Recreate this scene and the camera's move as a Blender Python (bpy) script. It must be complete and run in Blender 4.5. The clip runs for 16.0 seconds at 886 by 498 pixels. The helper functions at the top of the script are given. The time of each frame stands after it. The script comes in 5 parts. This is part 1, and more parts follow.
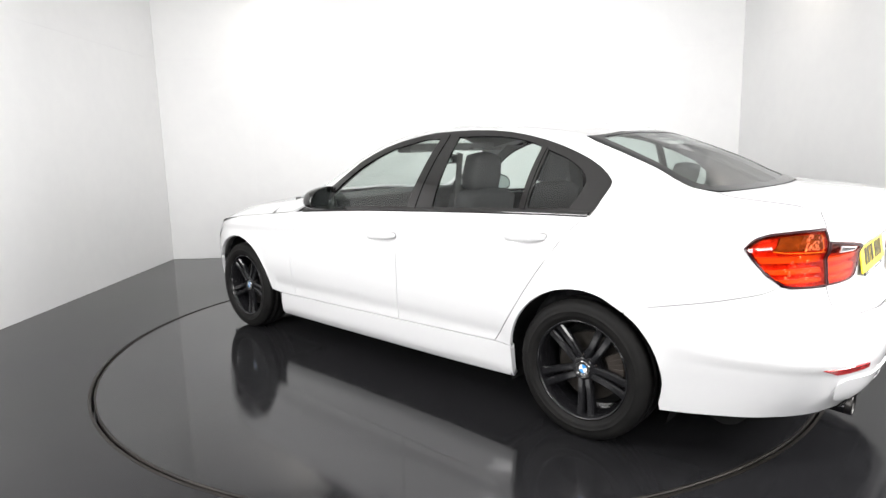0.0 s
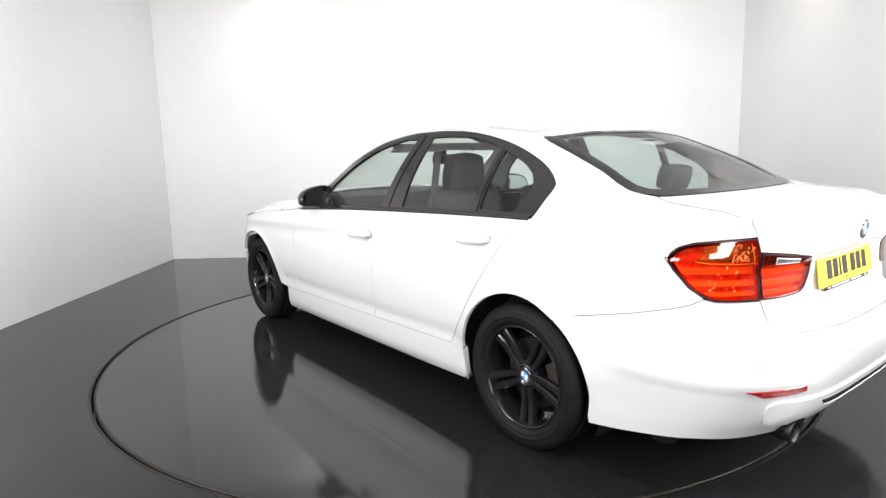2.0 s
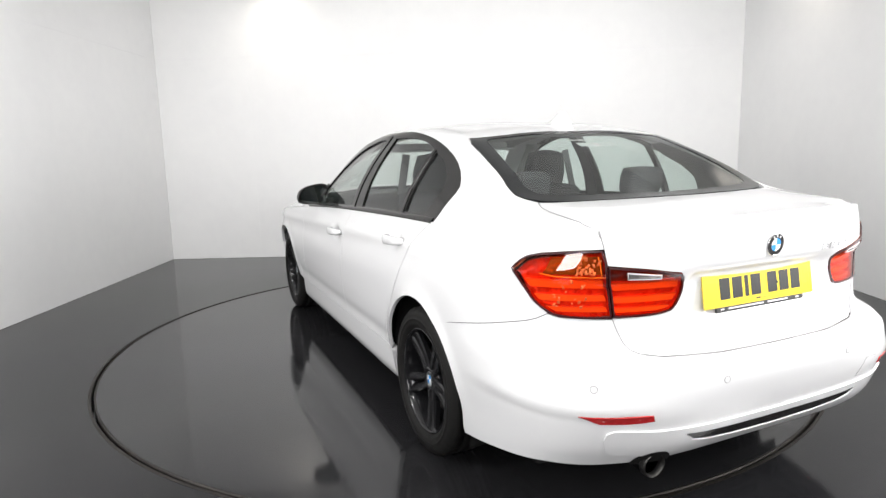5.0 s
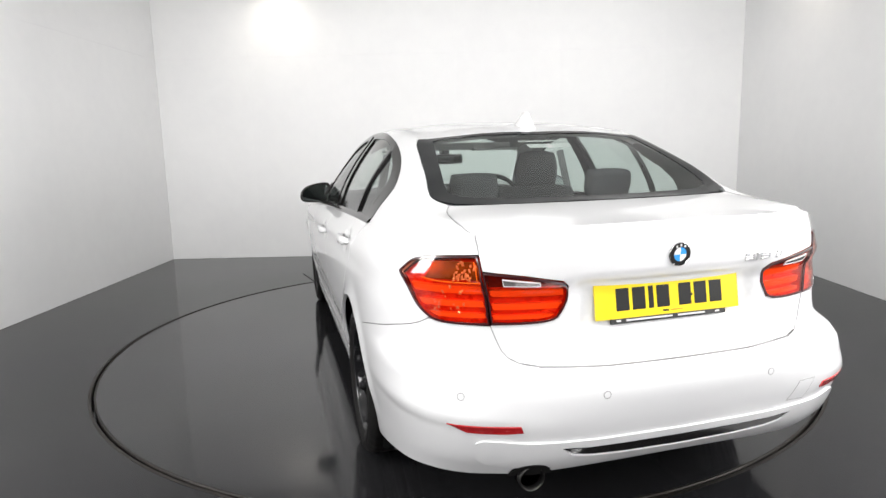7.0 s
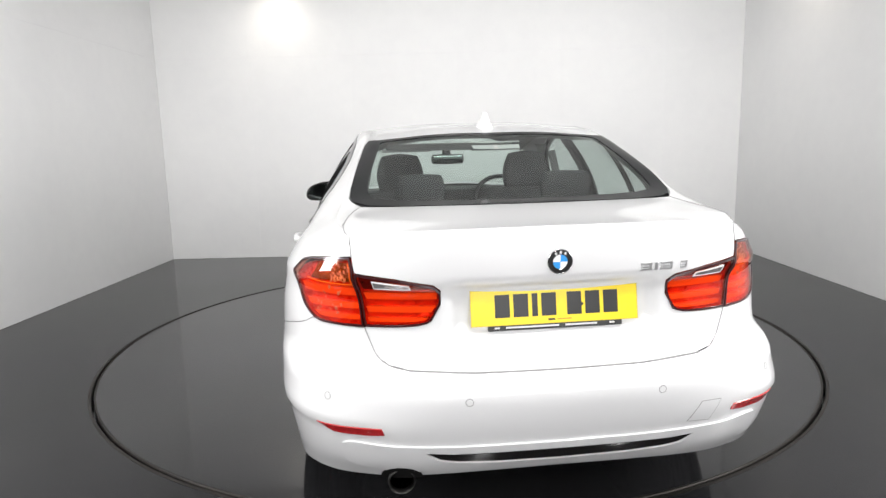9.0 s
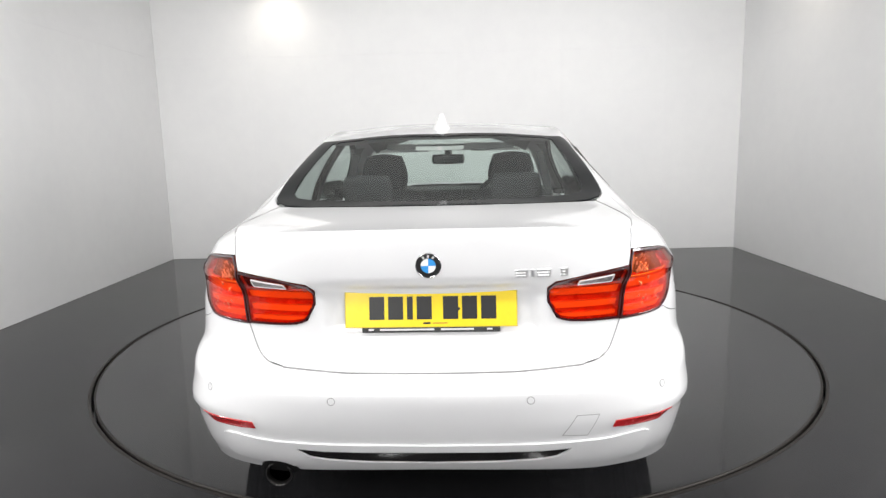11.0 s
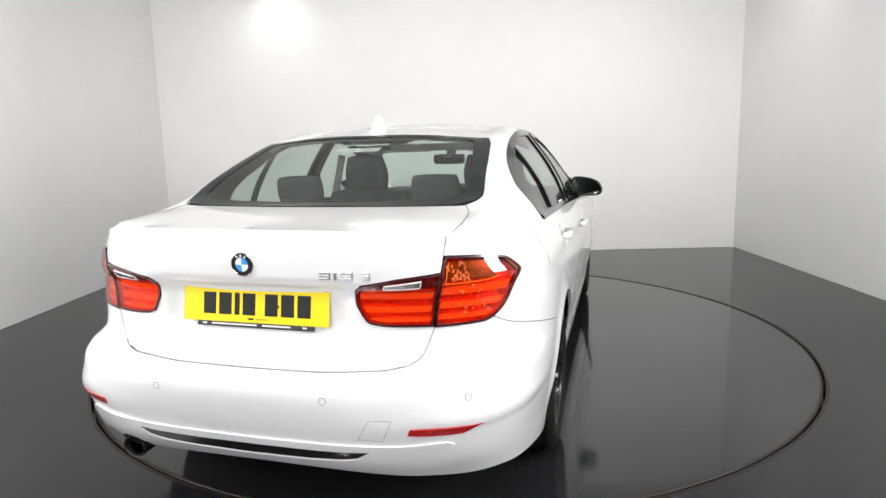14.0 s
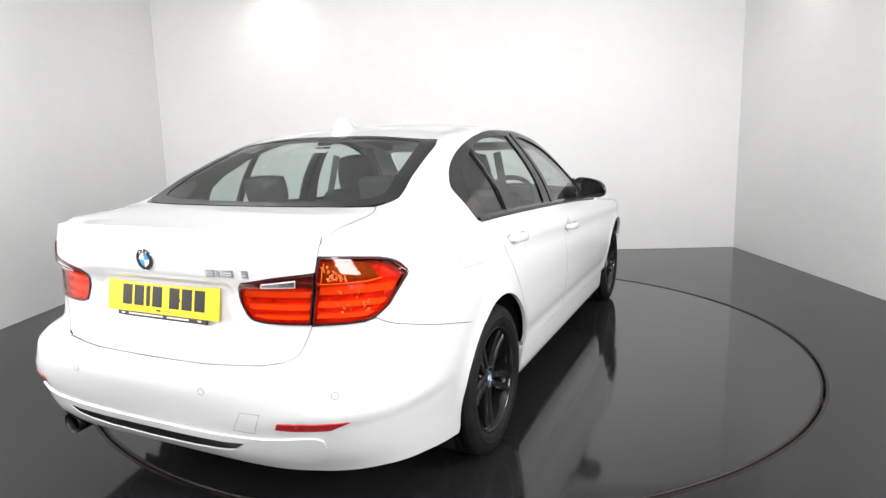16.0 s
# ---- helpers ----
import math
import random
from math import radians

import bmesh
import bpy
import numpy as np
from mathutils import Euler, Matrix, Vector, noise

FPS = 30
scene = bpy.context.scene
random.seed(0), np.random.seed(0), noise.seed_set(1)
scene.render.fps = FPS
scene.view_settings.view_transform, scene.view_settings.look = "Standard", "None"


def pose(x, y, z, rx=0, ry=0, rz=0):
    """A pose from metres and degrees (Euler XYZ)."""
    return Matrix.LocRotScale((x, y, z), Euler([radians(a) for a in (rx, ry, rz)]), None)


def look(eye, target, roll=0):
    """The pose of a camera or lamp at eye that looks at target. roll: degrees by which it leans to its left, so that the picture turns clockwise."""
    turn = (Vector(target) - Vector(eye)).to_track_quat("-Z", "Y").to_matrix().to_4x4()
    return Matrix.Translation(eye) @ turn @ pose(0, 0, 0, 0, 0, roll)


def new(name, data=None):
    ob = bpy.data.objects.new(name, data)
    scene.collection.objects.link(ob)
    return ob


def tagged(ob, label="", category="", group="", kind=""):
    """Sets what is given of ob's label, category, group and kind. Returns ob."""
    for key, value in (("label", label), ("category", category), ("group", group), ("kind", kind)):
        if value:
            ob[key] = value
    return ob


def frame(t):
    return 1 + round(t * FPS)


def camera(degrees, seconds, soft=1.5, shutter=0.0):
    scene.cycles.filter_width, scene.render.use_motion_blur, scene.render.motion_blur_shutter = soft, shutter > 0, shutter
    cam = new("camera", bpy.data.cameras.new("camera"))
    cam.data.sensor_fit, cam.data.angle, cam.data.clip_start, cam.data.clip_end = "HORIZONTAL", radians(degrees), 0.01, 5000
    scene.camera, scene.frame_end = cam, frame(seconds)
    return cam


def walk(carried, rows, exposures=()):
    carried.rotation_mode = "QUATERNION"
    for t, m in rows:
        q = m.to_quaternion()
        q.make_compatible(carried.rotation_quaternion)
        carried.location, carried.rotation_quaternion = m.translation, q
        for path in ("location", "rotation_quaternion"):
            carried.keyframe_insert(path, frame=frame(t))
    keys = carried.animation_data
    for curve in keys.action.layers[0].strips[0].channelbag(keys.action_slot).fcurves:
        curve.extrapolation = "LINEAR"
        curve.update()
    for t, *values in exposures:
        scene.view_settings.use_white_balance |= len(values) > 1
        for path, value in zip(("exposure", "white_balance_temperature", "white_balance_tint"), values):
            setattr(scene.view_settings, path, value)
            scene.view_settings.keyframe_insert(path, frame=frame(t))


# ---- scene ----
# a saloon car turning on a showroom turntable, seen by a still camera
SECONDS = 16.0
EYE = Vector((0.0, -4.2284, 1.2877))
YAW, PITCH, ROLL = radians(-0.852), radians(-9.329), -1.402
AIM = EYE + Vector((math.sin(YAW) * math.cos(PITCH), math.cos(YAW) * math.cos(PITCH), math.sin(PITCH)))
cam = camera(71.11, SECONDS, soft=1.45)
walk(cam, [(0, look(EYE, AIM, ROLL)), (SECONDS, look(EYE, AIM, ROLL))],
     exposures=[(0, 0.10), (2, 0.06), (4, -0.03), (7, -0.18), (9, -0.25), (11.5, -0.30), (13.5, -0.26), (16, -0.13)])

# ---- light ----
world = bpy.data.worlds.new("world")
scene.world = world
world.use_nodes = True
world.node_tree.nodes["Background"].inputs[0].default_value = (0.9, 0.95, 1.0, 1)
world.node_tree.nodes["Background"].inputs[1].default_value = 0.02
CEIL = 3.15


def area_lamp(name, loc, target, sx, sy, watts, colour, spread=180):
    d = bpy.data.lights.new(name, "AREA")
    d.shape, d.size, d.size_y, d.energy, d.color, d.spread = "RECTANGLE", sx, sy, watts, colour, radians(spread)
    ob = new(name, d)
    ob.matrix_world = look(loc, target)
    return ob


def spot_lamp(name, loc, target, watts, colour, cone, soft=0.04):
    d = bpy.data.lights.new(name, "SPOT")
    d.energy, d.color, d.spot_size, d.spot_blend, d.shadow_soft_size = watts, colour, radians(cone), 1.0, soft
    ob = new(name, d)
    ob.matrix_world = look(loc, target)
    return ob


# unseen fill lights, added out of view to brighten the car's rear and flanks
FILL_FLOODS = [(-2.9, -2.5, 58), (-1.15, -4.9, 43), (1.15, -4.9, 43), (2.9, -2.5, 84)]
FILL_Z, FILL_AT = 1.6, Vector((0, -0.7, 0.65))
for x, y, watts in FILL_FLOODS:
    area_lamp("fill_flood_lamp", (x, y, FILL_Z), FILL_AT, 0.9, 0.9, watts, (1.0, 0.99, 0.99))
# the five wall-washing spots are added out of view to brighten the walls
SPOTS = [(-1.95, 2.86, -1.97, 3.3, 2.86, 6), (3.08, 1.75, 3.5, 1.8, 2.75, 6), (-2.1, 0.9, -1.7, 3.3, 1.75, 49), (0.0, 0.7, 0.1, 3.3, 1.75, 57), (2.1, 0.9, 1.7, 3.3, 1.75, 63),
         (-2.0, -3.4, -0.8, -1.2, 0.9, 80), (-0.7, -3.6, -0.3, -1.2, 0.9, 80), (0.7, -3.6, 0.3, -1.2, 0.9, 80), (2.0, -3.4, 0.8, -1.2, 0.9, 80), (-2.0, -0.7, -3.3, 0.3, 0.7, 76), (2.0, -0.7, 3.3, 0.3, 0.7, 72)]
for x, y, tx, ty, tz, watts in SPOTS:
    warm = watts < 20
    spot_lamp("spotlight_lamp", (x, y, CEIL - 0.16), (tx, ty, tz - 0.4), watts, (1.0, 0.93, 0.82) if warm else (1.0, 0.99, 0.985), 150, 0.04 if warm else 0.07)


# ---- materials ----
def mat(name, colour, rough=0.5, metal=0.0, coat=0.0, spec=0.5, ior=1.5):
    m = bpy.data.materials.new(name)
    m.use_nodes = True
    b = m.node_tree.nodes["Principled BSDF"]
    b.inputs["Base Color"].default_value = (*colour, 1)
    b.inputs["Roughness"].default_value = rough
    b.inputs["Metallic"].default_value = metal
    b.inputs["Coat Weight"].default_value = coat
    b.inputs["Coat Roughness"].default_value = 0.03
    b.inputs["Specular IOR Level"].default_value = spec
    b.inputs["IOR"].default_value = ior
    return m


def vary(m, scale, colour_a, colour_b, rough_a=None, rough_b=None, bump=0.0, bump_scale=None, detail=6, stretch=(1, 1, 1), distance=0.002):
    """Noise at two scales on the colour, the gloss and the relief."""
    nt = m.node_tree
    n, k = nt.nodes, nt.links
    b = n["Principled BSDF"]
    tc, mp = n.new("ShaderNodeTexCoord"), n.new("ShaderNodeMapping")
    mp.inputs["Scale"].default_value = stretch
    k.new(tc.outputs["Object"], mp.inputs["Vector"])
    n1, n2, mix = n.new("ShaderNodeTexNoise"), n.new("ShaderNodeTexNoise"), n.new("ShaderNodeMath")
    n1.inputs["Scale"].default_value, n1.inputs["Detail"].default_value = scale, detail
    n2.inputs["Scale"].default_value, n2.inputs["Detail"].default_value = scale * 9, 3
    mix.operation = "MULTIPLY_ADD"
    mix.inputs[1].default_value = 0.35
    for q in (n1, n2):
        k.new(mp.outputs[0], q.inputs["Vector"])
    k.new(n2.outputs["Fac"], mix.inputs[0])
    sub = n.new("ShaderNodeMath")
    sub.operation = "MULTIPLY"
    sub.inputs[1].default_value = 0.65
    k.new(n1.outputs["Fac"], sub.inputs[0])
    k.new(sub.outputs[0], mix.inputs[2])
    ramp = n.new("ShaderNodeValToRGB")
    ramp.color_ramp.elements[0].position, ramp.color_ramp.elements[1].position = 0.32, 0.68
    ramp.color_ramp.elements[0].color, ramp.color_ramp.elements[1].color = (*colour_a, 1), (*colour_b, 1)
    k.new(mix.outputs[0], ramp.inputs[0])
    k.new(ramp.outputs[0], b.inputs["Base Color"])
    if rough_a is not None:
        mr = n.new("ShaderNodeMapRange")
        mr.inputs["From Min"].default_value, mr.inputs["From Max"].default_value = 0.32, 0.68
        mr.inputs["To Min"].default_value, mr.inputs["To Max"].default_value = rough_a, rough_b
        k.new(mix.outputs[0], mr.inputs["Value"])
        k.new(mr.outputs[0], b.inputs["Roughness"])
    if bump:
        n3, bp = n.new("ShaderNodeTexNoise"), n.new("ShaderNodeBump")
        n3.inputs["Scale"].default_value, n3.inputs["Detail"].default_value = bump_scale or scale * 20, 4
        bp.inputs["Strength"].default_value, bp.inputs["Distance"].default_value = bump, distance
        k.new(mp.outputs[0], n3.inputs["Vector"])
        k.new(n3.outputs["Fac"], bp.inputs["Height"])
        k.new(bp.outputs[0], b.inputs["Normal"])
    return m


def glow(name, colour, strength):
    m = mat(name, (0.8, 0.8, 0.8), 0.4)
    b = m.node_tree.nodes["Principled BSDF"]
    b.inputs["Emission Color"].default_value = (*colour, 1)
    b.inputs["Emission Strength"].default_value = strength
    return m


def glass(name, colour, rough=0.0, alpha_tint=None):
    """Thin sheet glass: clear, tinted transmission with a mirror-like gloss."""
    m = bpy.data.materials.new(name)
    m.use_nodes = True
    n, k = m.node_tree.nodes, m.node_tree.links
    n.remove(n["Principled BSDF"])
    tr, gl, mix, fr = n.new("ShaderNodeBsdfTransparent"), n.new("ShaderNodeBsdfGlossy"), n.new("ShaderNodeMixShader"), n.new("ShaderNodeLayerWeight")
    pw, ma = n.new("ShaderNodeMath"), n.new("ShaderNodeMath")
    pw.operation, ma.operation = "POWER", "MULTIPLY_ADD"
    pw.inputs[1].default_value, ma.inputs[1].default_value, ma.inputs[2].default_value = 4.0, 0.90, 0.06
    tr.inputs[0].default_value = (*colour, 1)
    gl.inputs["Roughness"].default_value = rough
    fr.inputs[0].default_value = 0.5
    k.new(fr.outputs["Facing"], pw.inputs[0])
    k.new(pw.outputs[0], ma.inputs[0])
    k.new(ma.outputs[0], mix.inputs[0])
    k.new(tr.outputs[0], mix.inputs[1])
    k.new(gl.outputs[0], mix.inputs[2])
    k.new(mix.outputs[0], n["Material Output"].inputs[0])
    return m


M_WALL = vary(mat("painted_wall", (0.8, 0.8, 0.79), 0.55), 0.9, (0.778, 0.779, 0.78), (0.822, 0.822, 0.818), 0.5, 0.65, 0.12, 60)
M_CEIL = vary(mat("painted_ceiling", (0.8, 0.8, 0.8), 0.7), 1.1, (0.76, 0.76, 0.75), (0.82, 0.82, 0.81), 0.6, 0.75, 0.1, 50)
M_FLOOR = vary(mat("epoxy_floor", (0.04, 0.04, 0.043), 0.1, spec=0.25), 1.3, (0.0105, 0.0105, 0.0115), (0.015, 0.015, 0.0163), 0.05, 0.15, 0.04, 9, distance=0.004)
M_DISC = vary(mat("epoxy_disc", (0.04, 0.04, 0.043), 0.1, spec=0.48), 1.1, (0.0120, 0.0120, 0.0130), (0.017, 0.017, 0.0182), 0.045, 0.14, 0.05, 7, distance=0.004)
M_RIM = vary(mat("dark_steel_rim", (0.05, 0.045, 0.04), 0.4, 0.6), 6, (0.012, 0.011, 0.010), (0.035, 0.03, 0.026), 0.4, 0.6)
M_GAP = mat("gap_black", (0.006, 0.006, 0.006), 0.8)
M_LAMP = glow("lamp_diffuser", (1.0, 0.985, 0.97), 3)
M_DARKWALL = vary(mat("dark_stand_in_wall", (0.05, 0.05, 0.052), 0.6), 0.9, (0.042, 0.042, 0.044), (0.06, 0.06, 0.062), 0.55, 0.7, 0.12, 60)
M_SPOT = glow("spot_bulb", (1.0, 0.9, 0.75), 40)
M_ALU = vary(mat("white_aluminium", (0.75, 0.75, 0.75), 0.35, 0.1), 4, (0.7, 0.7, 0.7), (0.78, 0.78, 0.78))


# ---- mesh helpers ----
def part(name, bm, material, parent=None, label="", smooth=False):
    me = bpy.data.meshes.new(name)
    bm.normal_update()
    bm.to_mesh(me)
    bm.free()
    if material:
        me.materials.append(material)
    if smooth:
        me.shade_smooth()
    ob = new(name, me)
    if parent:
        ob.parent = parent
    if label:
        ob["label"] = label
    return ob


def thing(name, label, category, group="", kind=""):
    return tagged(new(name), label, category, group, kind)


def box(bm, cx, cy, cz, sx, sy, sz, bevel=0.0, m=None):
    r = bmesh.ops.create_cube(bm, size=1)
    vs = r["verts"]
    for v in vs:
        v.co = Vector((cx + v.co.x * sx, cy + v.co.y * sy, cz + v.co.z * sz))
    if bevel:
        es = list({e for v in vs for e in v.link_edges})
        r = bmesh.ops.bevel(bm, geom=es, offset=bevel, segments=2, affect="EDGES", profile=0.5)
        vs = list({v for f in r["faces"] for v in f.verts} | {v for v in vs if v.is_valid})
    if m is not None:
        bmesh.ops.transform(bm, matrix=m, verts=vs)
    return vs


def boxm(*a, **k):
    bm = bmesh.new()
    box(bm, *a, **k)
    return bm


def lathe(bm, profile, seg=48, m=None, close=False):
    """Turn (radius, height) pairs round z."""
    rings = []
    for r, z in profile:
        if r < 1e-6:
            rings.append([bm.verts.new((0, 0, z))])
        else:
            rings.append([bm.verts.new((r * math.cos(2 * math.pi * i / seg), r * math.sin(2 * math.pi * i / seg), z)) for i in range(seg)])
    pairs = list(zip(rings, rings[1:])) + ([(rings[-1], rings[0])] if close else [])
    for a, b in pairs:
        for i in range(seg):
            j = (i + 1) % seg
            q = [a[i % len(a)], a[j % len(a)], b[j % len(b)], b[i % len(b)]]
            q = list(dict.fromkeys(q))
            if len(q) > 2:
                bm.faces.new(q)
    vs = [v for r in rings for v in r]
    if m is not None:
        bmesh.ops.transform(bm, matrix=m, verts=vs)
    return vs


def latheo(profile, seg=48, m=None, close=False):
    bm = bmesh.new()
    lathe(bm, profile, seg, m, close)
    bmesh.ops.recalc_face_normals(bm, faces=bm.faces)
    return bm


# ---- the room ----
XL, XR, YB, YF = -3.44, 3.43, 3.275, -5.2
R_DISC, R_GAP = 2.228, 2.246
bm = bmesh.new()
inner = [bm.verts.new((R_GAP * math.cos(a), R_GAP * math.sin(a), 0)) for a in (2 * math.pi * i / 128 for i in range(128))]
outer = []
for i in range(128):
    a = 2 * math.pi * i / 128
    c, s = math.cos(a), math.sin(a)
    k = min((4.2 / abs(c)) if abs(c) > 1e-6 else 1e9, ((4.0 if s > 0 else 5.8) / abs(s)) if abs(s) > 1e-6 else 1e9)
    outer.append(bm.verts.new((k * c, k * s, 0)))
low = [bm.verts.new((v.co.x, v.co.y, -0.06)) for v in inner]
for i in range(128):
    j = (i + 1) % 128
    bm.faces.new((inner[i], outer[i], outer[j], inner[j]))
    bm.faces.new((inner[j], low[j], low[i], inner[i]))
bm.faces.new(low)
floor = part("floor", bm, M_FLOOR)
tagged(floor, "glossy dark grey painted showroom floor", "floor", kind="structure")
rim = part("trim", latheo([(R_GAP + 0.012, 0.0006), (R_GAP - 0.001, 0.0022), (R_GAP - 0.004, -0.002), (R_GAP - 0.004, -0.05)], 160), M_RIM)
tagged(rim, "thin dark worn steel edging round the turntable gap", "edging", kind="structure")



def floor_cover():
    """A flat cover let into the floor beside the turntable, with a dark joint round it."""
    t = thing("floor_cover", "flat dark grey access cover in the floor beside the turntable", "floor cover")
    corners = [Vector(c) for c in ((-1.382, 1.785), (-1.585, 2.188), (-1.03, 2.40), (-0.80, 2.125))]
    mid = sum(corners, Vector((0, 0))) / 4
    for name, k, z0, z1, m in (("cover_joint", 1.0, -0.004, 0.0012, M_GAP), ("cover_plate", 0.965, -0.004, 0.0030, M_FLOOR)):
        bm = bmesh.new()
        lo = [bm.verts.new((*(mid + (c - mid) * k), z0)) for c in corners]
        hi = [bm.verts.new((*(mid + (c - mid) * k), z1)) for c in corners]
        bm.faces.new(hi)
        for i in range(4):
            bm.faces.new((lo[i], lo[(i + 1) % 4], hi[(i + 1) % 4], hi[i]))
        bmesh.ops.recalc_face_normals(bm, faces=bm.faces)
        part(name, bm, m, t)


floor_cover()
turntable = thing("turntable", "round dark grey glossy turntable set flush in the floor", "turntable")
part("disc", latheo([(0, 0), (R_DISC - 0.006, 0), (R_DISC - 0.002, -0.001), (R_DISC, -0.005), (R_DISC, -0.05), (0, -0.05)], 160), M_DISC, turntable)
part("edge_strip", latheo([(R_DISC - 0.010, 0.0005), (R_DISC - 0.001, 0.0012), (R_DISC + 0.002, -0.003), (R_DISC + 0.002, -0.03)], 160), M_RIM, turntable, "thin worn steel edge strip")


def wall(name, ax, at, lo, hi, seams, label, side, paint_mat=None):
    """A wall of painted boards 1.22 m wide with a level joint at 2.4 m; boards are parts of it."""
    th = 0.15
    mid = (lo + hi) / 2
    if ax == "y":
        w = part(name, boxm(mid, at + side * (th / 2 + 0.014), CEIL / 2 - 0.02, hi - lo + 0.4, th, CEIL + 0.1), paint_mat or M_WALL)
    else:
        w = part(name, boxm(at + side * (th / 2 + 0.014), mid, CEIL / 2 - 0.02, th, hi - lo + 0.4, CEIL + 0.1), paint_mat or M_WALL)
    tagged(w, label, "wall", kind="structure")
    cuts = [lo] + [s for s in seams if lo + 0.05 < s < hi - 0.05] + [hi]
    for a, b in zip(cuts, cuts[1:]):
        for z0, z1 in ((0.002, 2.38), (2.3808, CEIL - 0.004)):
            g = 0.0002
            c, l, h = (a + b) / 2, b - a - 2 * g, z1 - z0
            d = random.uniform(0, 0.0004)
            if ax == "y":
                bm = boxm(c, at + side * (0.006 + d), (z0 + z1) / 2, l, 0.012, h, 0.0006)
            else:
                bm = boxm(at + side * (0.006 + d), c, (z0 + z1) / 2, 0.012, l, h, 0.0006)
            part("wall_panel", bm, paint_mat or M_WALL, w)
    return w


SEAMS = [-1.125 + 1.22 * i for i in range(-3, 5)]
wall("wall_back", "y", YB, XL, XR, SEAMS, "white painted board wall with faint panel joints", 1)
wall("wall_left", "x", XL, YF, YB, [YB - 1.22 * i for i in range(1, 8)], "white painted board wall, slightly scuffed near the floor", -1)
wall("wall_right", "x", XR, YF, YB, [YB - 1.22 * i for i in range(1, 8)], "white painted board wall in softer light", 1)
# front wall is out of view; its dark colour stands for dim space behind
wall("wall_front", "y", YF, XL, XR, SEAMS, "unseen wall closing the room, coloured dark for the unlit space behind the camera", -1, M_DARKWALL)
ceiling = part("ceiling", boxm((XL + XR) / 2, (YB + YF) / 2, CEIL + 0.06, XR - XL + 0.3, YB - YF + 0.3, 0.12), M_CEIL)
tagged(ceiling, "plain white painted ceiling", "ceiling", kind="structure")


# case and diffuser for an added fill light behind the camera
def fill_flood(x, y):
    t = thing("fill_flood", "square white fill light tilted towards the turntable, added out of view to brighten the car, switched on", "flood light", "flood lights behind the camera")
    part("stem", latheo([(0, CEIL), (0.05, CEIL), (0.05, CEIL - 0.02), (0.014, CEIL - 0.025), (0.014, FILL_Z + 0.03), (0, FILL_Z + 0.03)], 20, Matrix.Translation((x * 1.02, y - 0.06, 0))), M_ALU, t)
    m = look((x, y, FILL_Z), FILL_AT)
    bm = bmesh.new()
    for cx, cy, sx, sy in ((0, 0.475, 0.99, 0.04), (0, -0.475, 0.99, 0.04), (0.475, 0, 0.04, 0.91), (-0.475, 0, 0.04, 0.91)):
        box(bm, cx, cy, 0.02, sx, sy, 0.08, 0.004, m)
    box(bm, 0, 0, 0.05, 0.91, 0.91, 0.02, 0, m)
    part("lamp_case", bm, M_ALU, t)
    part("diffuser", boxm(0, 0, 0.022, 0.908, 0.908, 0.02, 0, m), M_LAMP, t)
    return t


def spot_fixture(x, y, tx, ty, tz):
    t = thing("spotlight", "small white ceiling spotlight out of view, switched on", "spotlight", "ceiling spotlights")
    part("mount", latheo([(0, 0), (0.05, 0), (0.05, -0.02), (0.012, -0.024), (0.012, -0.09), (0, -0.09)], 24), M_ALU, t)
    m = look((0, 0, -0.11), (tx - x, ty - y, tz - CEIL - 0.4))
    part("lamp_head", latheo([(0, 0.09), (0.035, 0.085), (0.045, 0.06), (0.048, -0.02), (0.043, -0.02), (0.038, 0.02), (0, 0.02)], 28, m), M_ALU, t, smooth=True)
    part("bulb", latheo([(0, 0.0), (0.03, 0.002), (0.036, 0.012), (0, 0.018)], 24, m), M_SPOT, t)
    t.matrix_world = pose(x, y, CEIL)
    return t


for x, y, watts in FILL_FLOODS:
    fill_flood(x, y)
for s in SPOTS:
    spot_fixture(*s[:5])



# ---- the car's form: x forward, y to its left, z up, origin on the ground midway between the axles ----
def curve(table):
    """A smooth line through (x, value) pairs, without overshoot."""
    xs = [p[0] for p in table]
    ys = [p[1] for p in table]
    d = [(ys[i + 1] - ys[i]) / (xs[i + 1] - xs[i]) for i in range(len(xs) - 1)]
    m = [d[0]] + [0 if d[i - 1] * d[i] <= 0 else 2 * d[i - 1] * d[i] / (d[i - 1] + d[i]) for i in range(1, len(d))] + [d[-1]]

    def f(x):
        if x <= xs[0]:
            return ys[0]
        if x >= xs[-1]:
            return ys[-1]
        lo, hi = 0, len(xs) - 1
        while hi - lo > 1:
            mid = (lo + hi) // 2
            lo, hi = (mid, hi) if xs[mid] <= x else (lo, mid)
        h = xs[hi] - xs[lo]
        t = (x - xs[lo]) / h
        return ((1 + 2 * t) * (1 - t) ** 2 * ys[lo] + t * (1 - t) ** 2 * h * m[lo] + t * t * (3 - 2 * t) * ys[hi] + t * t * (t - 1) * h * m[hi])
    return f


